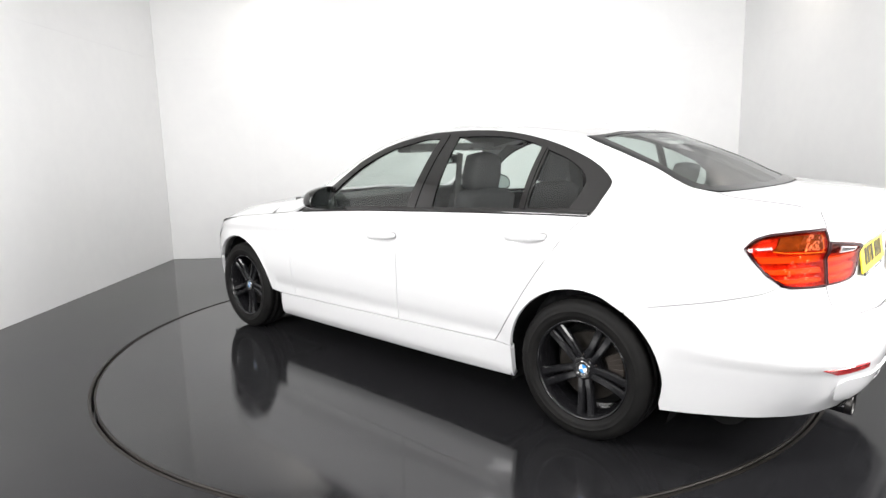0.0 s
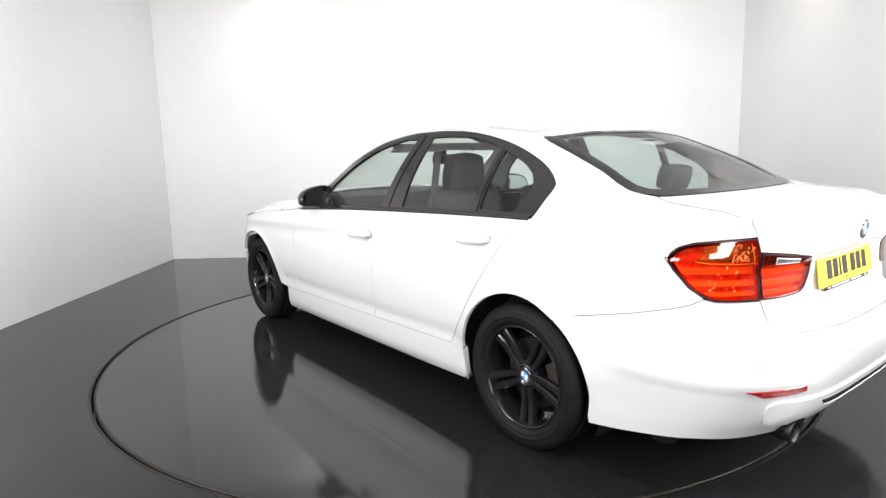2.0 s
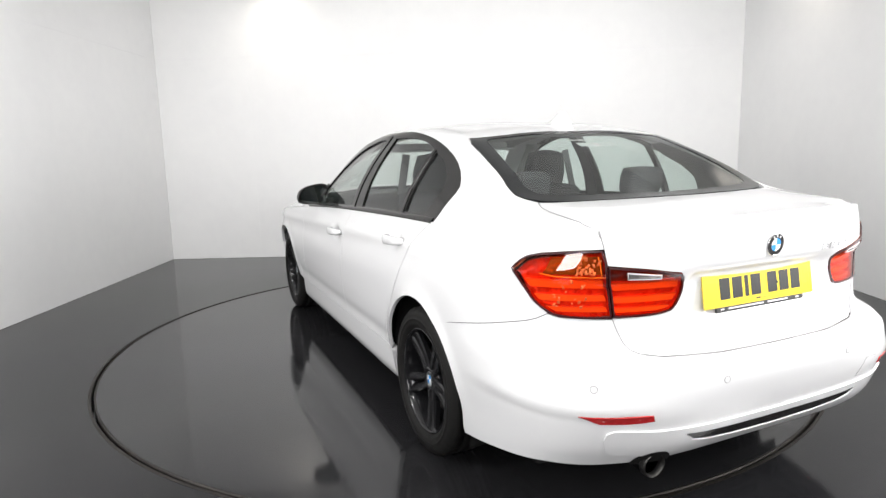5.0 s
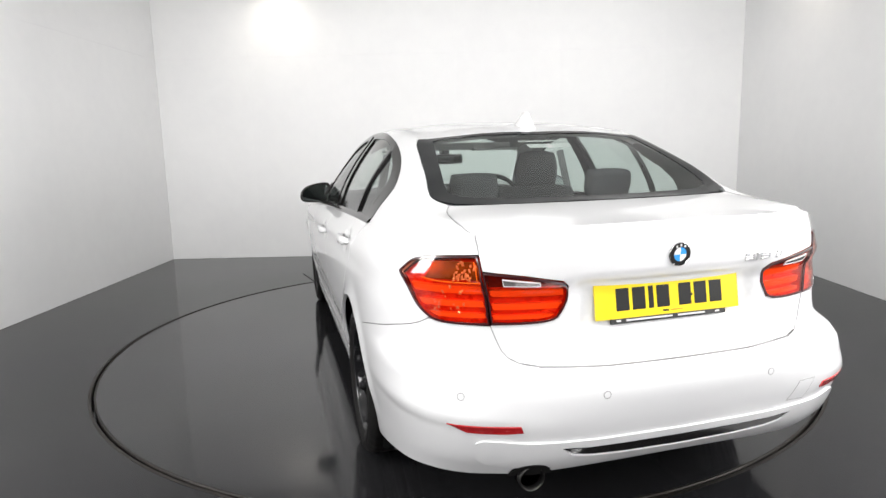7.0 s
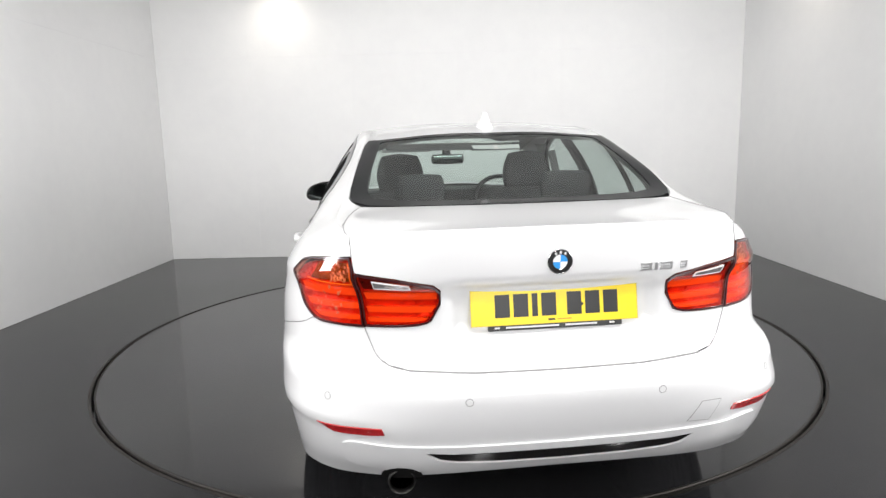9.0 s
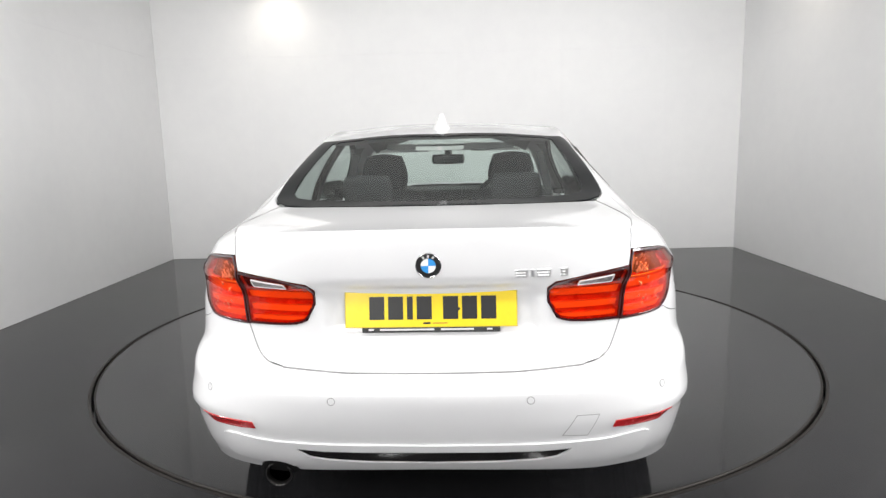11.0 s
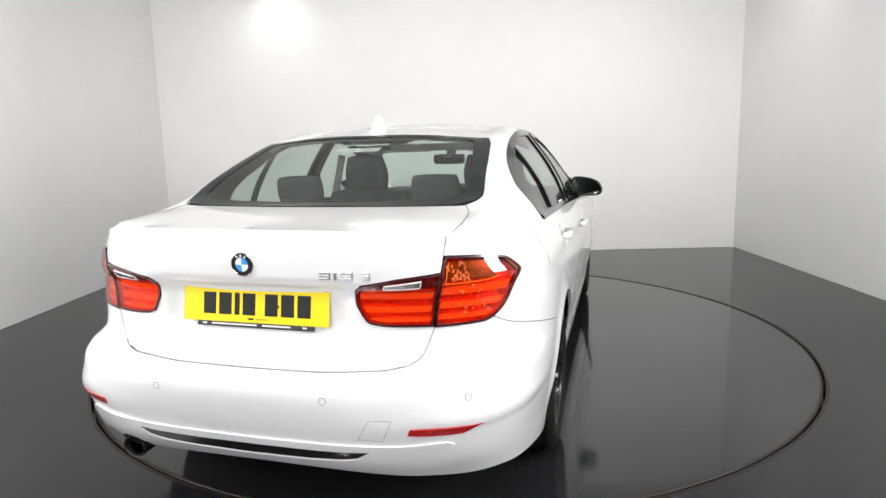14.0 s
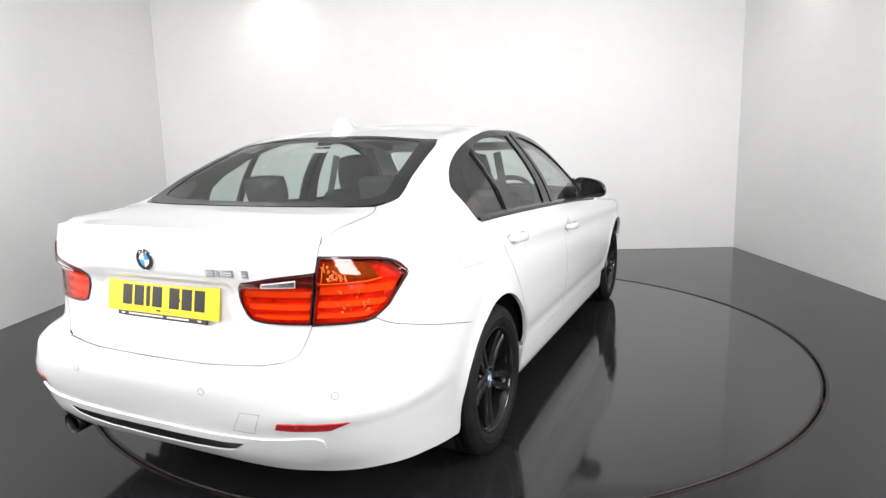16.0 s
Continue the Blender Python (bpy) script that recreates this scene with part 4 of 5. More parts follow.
def facets(count, z0, z1, s0, s1, depth, size, seed):
    """Small tilted facets behind the lens, coloured pale to stand for glints."""
    def make():
        rnd = random.Random(seed)
        bm = bmesh.new()
        f = off_shell(depth)
        for _ in range(count):
            s, z = rnd.uniform(s0, s1), rnd.uniform(z0, z1)
            p = f(s, z)
            e = 0.003
            a, b = (f(s - e, z) - f(s + e, z)).normalized(), Vector((0, 0, 1))
            n = (f(s, z) - off_shell(depth - 0.01)(s, z)).normalized()
            w, h = size * rnd.uniform(0.5, 1.0), size * rnd.uniform(0.6, 1.4)
            tx, tz = rnd.uniform(-0.5, 0.5), rnd.uniform(-0.3, 0.6)
            sh = rnd.uniform(-0.3, 0.5)
            q = [bm.verts.new(p + a * (w * i + h * j * sh) + b * (h * j) + n * (tx * w * i + tz * h * j)) for i, j in ((-1, -1), (1, -1), (1, 1), (-1, 1))]
            c = bm.verts.new(p + n * 0.003)
            for i in range(4):
                bm.faces.new((q[i], q[(i + 1) % 4], c))
        bmesh.ops.recalc_face_normals(bm, faces=bm.faces)
        return bm
    return make


def glints(name, make, material, parents, label):
    """Facets too small to tell apart, one joined part a lamp."""
    for i, p in enumerate(parents):
        bm = make()
        part(name, flipped(bm) if i else bm, material, p, label)["kind"] = "stuff"


pair_in("chamber_edge", chamber_edge, M_AMBEREDGE, lamps, "bright orange chamber edge")
glints("glint_facet", facets(26, 0.890, 0.948, tail(0.625, 0.92)[0], side(-2.20, 0.92)[0], -0.006, 0.0050, 3), M_FACET, lamps, "small reflector facets, coloured pale to stand for glints")
glints("glint_facet", facets(16, 0.785, 0.872, tail(0.64, 0.83)[0], side(-2.13, 0.83)[0], -0.003, 0.0045, 5), M_FACET, lamps, "small reflector facets, coloured pale to stand for glints")
pair_in("light_guide", clipped(0.846, 0.866, OUTER, KO, 0.014, -0.010), M_REDBAR, lamps)
pair_in("light_guide", clipped(0.806, 0.824, OUTER, KO, 0.014, -0.010), M_REDBAR, lamps)
pair_in("light_guide", clipped(0.772, 0.786, OUTER, KO, 0.012, -0.010), M_REDBAR, lamps)
pair_in("housing", housing(INNER, KI), M_REDBACK, inners)
pair_in("upper_panel", clipped(0.864, 0.92, INNER, KI, 0.008, -0.012), M_MAROON, inners, "dark maroon upper panel")
pair_in("light_guide", clipped(0.838, 0.856, INNER, KI, 0.012, -0.010), M_REDBAR, inners)
pair_in("light_guide", clipped(0.798, 0.816, INNER, KI, 0.012, -0.010), M_REDBAR, inners)
pair_in("light_guide", clipped(0.768, 0.780, INNER, KI, 0.010, -0.010), M_REDBAR, inners)


STRIP = [tail(0.549, 0.900), tail(0.443, 0.8895), tail(0.439, 0.8755), tail(0.545, 0.8785)]


def reverse_strip():
    bm = bmesh.new()
    net(bm, inset(resample(STRIP, 0.02), 0.0016), off_shell(0.0058), 0.02, flange=0.003, out_hint=(-1, 0, 0))
    return bm


def strip_edge():
    bm = bmesh.new()
    o = resample(STRIP, 0.02)
    net(bm, o, off_shell(0.0066), 0.02, holes=[inset(o, 0.0022)], flange=0.004, out_hint=(-1, 0, 0))
    return bm


pair_in("reversing_lamp", reverse_strip, M_WHITELAMP, inners, "clear silver reversing strip")
pair_in("strip_edge", strip_edge, M_STRIPEDGE, inners, "pale edge of the reversing strip")


def lamp_edge(poly, keep, w):
    def make():
        bm = bmesh.new()
        o = rounded(poly, 0.02, keep)
        net(bm, o, off_shell(0.0055), 0.02, holes=[inset(o, w)], flange=0.008, out_hint=(-1, 0.6, 0))
        return bm
    return make


pair_in("lamp_rim", lamp_edge(OUTER, KO, 0.006), M_LAMPDARK, lamps, "dark red lamp rim")
pair_in("lamp_rim", lamp_edge(INNER, KI, 0.006), M_LAMPDARK, inners, "dark red lamp rim")


# ---- bumper details ----
def on_shell(poly, lift, flange, step=0.02):
    def make():
        bm = bmesh.new()
        net(bm, poly, off_shell(lift), step, flange=flange, out_hint=(-1, 0.2, 0))
        return bm
    return make


REFL = rounded([tail(0.741, 0.482), tail(0.64, 0.486), tail(0.542, 0.4865), tail(0.534, 0.466), tail(0.60, 0.4605), tail(0.69, 0.459)], 0.02, (0, 2, 3, 5))
pair_in("rear_reflector", on_shell(REFL, 0.003, 0.008), M_REFLECT, (bumper, bumper), "slim red bumper reflector")


def insert_strip():
    bm = bmesh.new()
    half = [(S_TAIL, 0.388), tail(0.2, 0.389), tail(0.33, 0.392), tail(0.405, 0.398), tail(0.37, 0.376), tail(0.315, 0.366), tail(0.2, 0.358), (S_TAIL, 0.354)]
    net(bm, resample(half, 0.02), off_shell(0.0045), 0.02, flange=0.012, free=lambda c: abs(c.y) < 0.006, out_hint=(-1, 0, 0))
    return mirror_in(bm)


part("bumper_insert", insert_strip(), M_GLOSS, bumper, "gloss black diffuser strip", True)


def blade():
    """Raised white moulding round the diffuser strip."""
    bm = bmesh.new()
    half = [(S_TAIL, 0.416), tail(0.3, 0.420), tail(0.5, 0.428), tail(0.60, 0.434), tail(0.645, 0.434), tail(0.664, 0.424), tail(0.668, 0.40), tail(0.655, 0.36), tail(0.63, 0.345), tail(0.5, 0.330), tail(0.25, 0.323), (S_TAIL, 0.320)]
    hole = [(S_TAIL, 0.392), tail(0.2, 0.393), tail(0.33, 0.396), tail(0.414, 0.403), tail(0.376, 0.373), tail(0.318, 0.362), tail(0.2, 0.354), (S_TAIL, 0.350)]
    net(bm, resample(half[:-1] + [half[-1]] + hole[::-1], 0.02), off_shell(0.0065), 0.02, flange=0.009, free=lambda c: abs(c.y) < 0.006, out_hint=(-1, 0, 0))
    return mirror_in(bm)


part("bumper_blade", blade(), M_PAINT, bumper, "", True)


def frame_on_tail(y, z, sg=1):
    """A pose on the tail with z outwards and y up."""
    p = off_shell(0.0)(*tail(abs(y), z))
    q = off_shell(0.01)(*tail(abs(y), z))
    n = (q - p).normalized()
    if sg < 0:
        p.y, n.y = -p.y, -n.y
    u = Vector((0, 0, 1)) - n * n.z
    u.normalize()
    r = u.cross(n)
    m = Matrix((r, u, n)).transposed().to_4x4()
    m.translation = p
    return m


for y, z, sg in ((0.697, 0.567, 1), (0.289, 0.566, 1), (0.289, 0.566, -1), (0.697, 0.567, -1)):
    sn = part("parking_sensor", latheo([(0, 0.0008), (0.0094, 0.0008), (0.0098, 0.0002), (0.0098, -0.01)], 24, frame_on_tail(y, z, sg)), M_PAINT, bumper)
    part("sensor_gap", latheo([(0.0098, 0.0006), (0.0122, 0.0007), (0.0122, -0.004)], 20, frame_on_tail(y, z, sg)), M_SEAMGREY, sn, "dark ring gap")


def tow_flap():
    bm = bmesh.new()
    o = resample([tail(0.425, 0.511), tail(0.489, 0.511), tail(0.457, 0.444), tail(0.386, 0.447)], 0.02)
    net(bm, o, off_shell(0.0010), 0.012, flange=0.003, out_hint=(-1, 0, 0))
    return flipped(bm)


part("tow_flap", tow_flap(), M_PAINT, bumper, "", True)


def tow_gap():
    bm = bmesh.new()
    o = resample([tail(0.425, 0.511), tail(0.489, 0.511), tail(0.457, 0.444), tail(0.386, 0.447)], 0.02)
    net(bm, inset(o, -0.0022), off_shell(0.0008), 0.03, holes=[o], flange=0.002, out_hint=(-1, 0, 0))
    return flipped(bm)


part("flap_joint", tow_gap(), M_SEAMGREY, bumper, "fine joint round the towing flap")


def fuel_flap(inner):
    def make():
        bm = bmesh.new()
        o = rounded([(-1.73, 0.972), (-1.62, 0.966), (-1.505, 0.958), (-1.515, 0.90), (-1.535, 0.848), (-1.64, 0.852), (-1.742, 0.860), (-1.745, 0.92)], 0.02)
        o = [side(*q) for q in o]
        if inner:
            net(bm, o, off_shell(0.0016), 0.03, flange=0.005, out_hint=(0, 1, 0))
        else:
            net(bm, inset(o, -0.0022), off_shell(0.0006), 0.03, holes=[o], flange=0, out_hint=(0, 1, 0))
        return flipped(bm)
    return make


part("fuel_flap", fuel_flap(True)(), M_PAINT, car, "", True)
part("flap_joint", fuel_flap(False)(), M_SEAMGREY, car, "fine joint round the fuel flap")

# exhaust, single round pipe; the bumper's shaded cutout is a dark patch laid on
NOTCH_PATCH = rounded([tail(0.552, 0.296), tail(0.545, 0.320), tail(0.522, 0.340), tail(0.487, 0.347), tail(0.452, 0.340), tail(0.429, 0.320), tail(0.422, 0.299)], 0.015, (0, 6))
part("exhaust_shade_patch", on_shell(NOTCH_PATCH, 0.0085, 0.006, 0.015)(), M_LINER, bumper, "dark patch standing for the shaded cutout over the exhaust pipe", True)
EXM = pose(-2.18, 0.487, 0.300, 0, -93, 0)
ex = part("exhaust_pipe", latheo([(0.036, -0.30), (0.036, -0.05), (0.040, 0.0), (0.041, 0.165), (0.0395, 0.172), (0.0375, 0.168), (0.036, 0.10), (0.034, -0.05)], 36, EXM), M_DARKCHROME, car, "single dark exhaust tailpipe", True)
part("tip_ring", latheo([(0.0415, 0.150), (0.0418, 0.168), (0.0400, 0.1745), (0.0372, 0.172), (0.0362, 0.150)], 36, EXM), mat("smoked_chrome", (0.07, 0.068, 0.066), 0.42, 1.0), ex, "polished tip ring", True)
part("pipe_bore", latheo([(0.0, 0.03), (0.0355, 0.03)], 24, EXM), M_LINER, ex, "near-black disc closing the bore")


# ---- closing the car behind its panels ----
# door lining, carried on round the tail as added backing that darkens panel gaps
def inner_body():
    bm = bmesh.new()
    arch = arch_line(-AXLE, 4, 176, 0.40, 0.41)
    poly = [(1.0, 0.865), (1.0, 0.20), (-0.99, 0.20), (-0.985, 0.33)] + arch + [(-1.84, 0.30), side(-2.1, 0.31), tail(0.5, 0.33), (S_TAIL, 0.33), (S_TAIL, 1.02), tail(0.5, 1.01), side(-2.1, 0.985), (-1.5, 0.983), (-0.4, 0.957), (0.5, 0.912)]
    net(bm, resample(poly, 0.06), lambda a, b: Vector((shell(a, b).x * 0.982, shell(a, b).y * 0.955, b)), 0.07, flange=0, out_hint=(0, 1, 0))
    return bm


both("inner_shell", inner_body, M_LINER, car, "dark inner door lining, run on round the body as dark backing for the panel gaps")


def wheel_house(ax):
    def make():
        bm = bmesh.new()
        r = 0.402
        rows = []
        for y in ((0.845, 0.74, 0.60, 0.46) if ax < 0 else (0.77, 0.70, 0.60, 0.46)):
            rows.append([bm.verts.new((ax + r * math.cos(radians(a)), y, Z_HUB + r * math.sin(radians(a)))) for a in range(-20, 201, 10)])
        for a, b in zip(rows, rows[1:]):
            for i in range(len(a) - 1):
                bm.faces.new((a[i], a[i + 1], b[i + 1], b[i]))
        bm.faces.new(rows[-1])
        return bm
    return make


for ax in (AXLE, -AXLE):
    both("wheel_arch_liner", wheel_house(ax), M_LINER, car, "black wheel arch liner")


def underbody():
    bm = bmesh.new()
    box(bm, 0.0, 0, 0.20, 1.9, 1.62, 0.05, 0.01)
    box(bm, 0.0, 0, 0.21, 4.0, 0.92, 0.05, 0.01)
    box(bm, -2.02, 0, 0.315, 0.44, 1.40, 0.03, 0.01)
    box(bm, 1.95, 0, 0.22, 0.26, 1.2, 0.03, 0.01)
    return bm


part("underbody", underbody(), M_LINER, car, "dark underbody tray")


def rear_axle():
    bm = bmesh.new()
    lathe(bm, [(0.04, -0.62), (0.045, 0.62)], 16, pose(-1.405, 0, 0.30, 90))
    lathe(bm, [(0, -0.25), (0.09, -0.25), (0.09, 0.25), (0, 0.25)], 20, pose(-1.95, 0.42, 0.25, 90, 0, 0))
    return bm


part("rear_axle", rear_axle(), M_LINER, car, "dark rear axle and silencer")


# ---- cabin ----
def headliner():
    bm = bmesh.new()
    pts = [(0.20, 0.0), (0.21, 0.3), (0.24, 0.53), (-0.2, 0.535), (-0.8, 0.53), (-1.22, 0.505), (-1.262, 0.4), (-1.272, 0.0)]
    net(bm, half_poly(pts), up_surf, 0.06, lift=-0.03, flange=0, out_hint=(0, 0, 1))
    return mirror_in(bm)


part("headliner", headliner(), M_HEADLINER, car, "pale grey cloth headliner", True)


def pillar_trim(pts):
    def make():
        bm = bmesh.new()
        net(bm, [up_xz(*q) for q in resample(pts, 0.03)], up_surf, 0.04, lift=-0.022, flange=0, out_hint=(0, 1, 0.3))
        return bm
    return make


both("rear_pillar_trim", pillar_trim([(-1.30, 1.0), (-1.33, 1.06), (-1.345, 1.12), (-1.30, 1.18), (-1.20, 1.235), (-1.15, 1.29), (-1.25, 1.30), (-1.45, 1.235), (-1.6, 1.17), (-1.74, 1.10), (-1.80, 1.01)]), M_DASH, car, "dark grey inner pillar trim")
both("front_pillar_trim", pillar_trim([(0.42, 0.95), (0.33, 1.07), (0.22, 1.165), (0.08, 1.245), (-0.06, 1.30), (0.05, 1.315), (0.20, 1.235), (0.36, 1.13), (0.50, 1.03), (0.62, 0.95)]), M_HEADLINER, car, "grey windscreen pillar trim")
both("middle_pillar_trim", pillar_trim([(-0.345, 0.96), (-0.45, 0.965), (-0.49, 1.34), (-0.41, 1.34)]), M_DASH, car, "dark middle pillar trim")


def soft_box(bm, cx, cy, cz, sx, sy, sz, m=None, r=0.35):
    """A padded, rounded block."""
    old = set(bm.verts)
    vs = bmesh.ops.create_cube(bm, size=2)["verts"]
    es = list({e for v in vs for e in v.link_edges})
    bmesh.ops.subdivide_edges(bm, edges=es, cuts=5, use_grid_fill=True)
    allv = [v for v in bm.verts if v not in old]
    for v in allv:
        p = v.co.copy()
        q = p.normalized() * max(abs(p.x), abs(p.y), abs(p.z))
        p = p.lerp(q, r)
        v.co = Vector((cx + p.x * sx / 2, cy + p.y * sy / 2, cz + p.z * sz / 2))
    if m is not None:
        bmesh.ops.transform(bm, matrix=m, verts=allv)
    return allv


def soft(*a, **k):
    bm = bmesh.new()
    soft_box(bm, *a, **k)
    return bm


def tapered(sx, sy, sz, m, r):
    """A padded block that narrows towards its top."""
    bm = bmesh.new()
    soft_box(bm, 0, 0, 0, sx, sy, sz, None, r)
    for v in bm.verts:
        v.co.y *= 1 - 0.16 * (v.co.z / sz + 0.5) ** 1.5
    bmesh.ops.transform(bm, matrix=m, verts=bm.verts)
    return bm


for y in (0.37, -0.37):
    st = part("front_seat", soft(-0.18, y, 0.50, 0.52, 0.52, 0.20, r=0.3), M_SEAT, car, "dark cloth front seat", True)
    part("backrest", soft(0, 0, 0.292, 0.15, 0.50, 0.605, pose(-0.36, y, 0.48, 0, -13, 0), 0.34), M_SEAT, st, "", True)
    hr = part("headrest", tapered(0.11, 0.285, 0.225, pose(-0.475, y, 1.145, 0, -9, 0), 0.5), M_SEAT, st, "", True)
    for d in (-0.065, 0.065):
        part("headrest_post", latheo([(0.0055, 0), (0.0055, 0.09)], 10, pose(-0.475, y + d, 0.985)), M_CHROME, hr, "chrome headrest post")
bench = part("rear_seat", soft(-0.95, 0, 0.48, 0.52, 1.32, 0.2, r=0.2), M_SEAT, car, "dark cloth rear bench", True)
part("backrest", soft(0, 0, 0.26, 0.14, 1.30, 0.56, pose(-1.13, 0, 0.48, 0, -22, 0), 0.18), M_SEAT, bench, "", True)
for y, w in ((0.33, 0.225), (-0.33, 0.225)):
    part("headrest", soft(0, 0, 0, 0.09, w, 0.135, pose(-1.365, y, 1.105, 0, -14, 0), 0.42), M_SEAT, bench, "", True)
part("parcel_shelf", boxm(-1.63, 0, 1.020, 0.52, 1.16, 0.02, 0.006), M_DASH, car, "dark parcel shelf")
part("dashboard", soft(0.66, 0, 0.855, 0.55, 1.46, 0.25, r=0.14), M_DASH, car, "dark moulded dashboard", True)
part("instrument_hood", soft(0.46, -0.37, 0.955, 0.20, 0.36, 0.09, r=0.35), M_DASH, car, "", True)
SWM = pose(0.215, -0.37, 0.905, 0, -66, 0)
wheel_in = part("steering_wheel", latheo([(0.185 + 0.016 * math.cos(radians(a)), 0.016 * math.sin(radians(a))) for a in range(0, 360, 36)], 48, SWM, True), M_DASH, car, "black steering wheel", True)
bm = bmesh.new()
soft_box(bm, 0, 0, -0.01, 0.13, 0.15, 0.04, SWM, 0.3)
for a in (90, -90, 180):
    box(bm, 0.11, 0, -0.005, 0.12, 0.035, 0.014, 0.003, SWM @ pose(0, 0, 0, 0, 0, a))
part("wheel_hub", bm, M_DASH, wheel_in)
part("centre_console", soft(0.05, 0, 0.55, 1.0, 0.24, 0.3, r=0.15), M_DASH, car, "", True)
inm = part("inside_mirror", soft(0.13, 0.015, 1.207, 0.035, 0.225, 0.068, r=0.3), M_PLASTIC, car, "black inside mirror", True)
part("mirror_pane", boxm(0.1115, 0.015, 1.207, 0.002, 0.196, 0.046, 0.0006), M_MIRROR, inm, "mirror glass")
part("mirror_stalk", boxm(0.19, 0.015, 1.265, 0.10, 0.05, 0.08, 0.015), M_PLASTIC, inm)
for y in (0.30, -0.30):
    part("sun_visor", boxm(0.07, y, 1.268, 0.12, 0.32, 0.016, 0.006), M_HEADLINER, car)
part("header_trim", soft(0.11, 0, 1.290, 0.12, 0.86, 0.048, r=0.12), M_HEADLINER, car, "grey trim over the windscreen", True)
for y, sg in ((0.60, 1), (-0.60, -1)):
    bm = bmesh.new()
    box(bm, 0, 0, 0, 0.004, 0.045, 0.62, 0, pose(-0.475, y, 0.95, 12 * sg, 4, 0))
    part("seat_belt", bm, M_PLASTIC, car, "black seat belt")


def on_glass(pts, lift):
    def make():
        bm = bmesh.new()
        a = [(x, v_at(x, y, 1) * VS) for x, y in resample(pts, 0.03, closed=False)]
        net(bm, a, up_surf, 0.03, lift=lift, flange=0, out_hint=(0, 0, 1))
        return mirror_in(bm)
    return make


part("brake_light_strip", on_glass([(-1.362, 0.0), (-1.362, 0.118), (-1.376, 0.118), (-1.376, 0.0)], -0.012)(), M_STICKER, car, "pale high-level brake lamp behind the glass")
part("window_sticker", on_glass([(-1.418, 0.0), (-1.417, 0.105), (-1.456, 0.100), (-1.458, 0.0)], -0.004)(), M_STICKER, car, "white window sticker")


# roof joints and aerial
def roof_joint(dy):
    def make():
        bm = bmesh.new()
        xs = [0.10 - 0.05 * i for i in range(26)]
        rows = []
        for x in xs:
            y0 = 0.515 if x > -1.05 else 0.515
            rows.append([bm.verts.new(upper(x, v_at(x, y0 + dy + d, 1)) + Vector((0, 0, 0.0016))) for d in (-0.002, 0.002)])
        for a, b in zip(rows, rows[1:]):
            bm.faces.new((a[0], b[0], b[1], a[1]))
        bmesh.ops.recalc_face_normals(bm, faces=bm.faces)
        return bm
    return make


both("roof_joint", roof_joint(0.0), M_SEAMGREY, car, "fine roof joint line")
both("roof_joint", roof_joint(0.018), M_SEAMGREY, car, "fine roof joint line")


def fin():
    bm = bmesh.new()
    rows = []
    for j in range(9):
        t = j / 8
        x0, x1 = -1.245 + 0.02 * t + 0.03 * t * t, -1.045 - 0.095 * t
        w = 0.034 * (1 - t) ** 2.2 + 0.021 * (1 - 0.35 * t ** 6)
        z = 0.066 * t
        row = []
        for k in range(16):
            a = 2 * math.pi * k / 16
            cx, hx = (x0 + x1) / 2, (x1 - x0) / 2
            x = cx + hx * math.cos(a)
            y = w * math.sin(a) * (0.75 - 0.25 * math.cos(a))
            row.append(bm.verts.new((x, y, top_z(x) * (1 - t) + 1.378 * t - 0.003 + z)))
        rows.append(row)
    for a, b in zip(rows, rows[1:]):
        for i in range(16):
            bm.faces.new((a[i], a[(i + 1) % 16], b[(i + 1) % 16], b[i]))
    bm.faces.new(rows[-1])
    bmesh.ops.recalc_face_normals(bm, faces=bm.faces)
    return bm


part("roof_aerial", fin(), M_PAINT, car, "white shark-fin aerial", True)


# ---- handles and mirrors ----
def handle(hx, hz):
    """A bow handle with squared section."""
    def make():
        bm = bmesh.new()
        rows = []
        n, m = 19, 14
        for j in range(n):
            t = -1 + 2 * j / (n - 1)
            x = hx - 0.006 - t * 0.112
            base = half_width(hz) + 0.002
            off = 0.026 * (1 - abs(t) ** 4)
            hh = 0.0205 * (1 - 0.5 * abs(t) ** 5) * (1 - 0.12 * t)
            row = []
            for k in range(m):
                a = 2 * math.pi * k / m
                c, q = math.cos(a), math.sin(a)
                c, q = math.copysign(abs(c) ** 0.6, c), math.copysign(abs(q) ** 0.6, q)
                row.append(bm.verts.new((x, base + off + 0.014 * c, hz + 0.005 * t + hh * q)))
            rows.append(row)
        for a, b in zip(rows, rows[1:]):
            for i in range(m):
                bm.faces.new((a[i], a[(i + 1) % m], b[(i + 1) % m], b[i]))
        bm.faces.new(rows[0]), bm.faces.new(rows[-1])
        bmesh.ops.recalc_face_normals(bm, faces=bm.faces)
        return bm
    return make


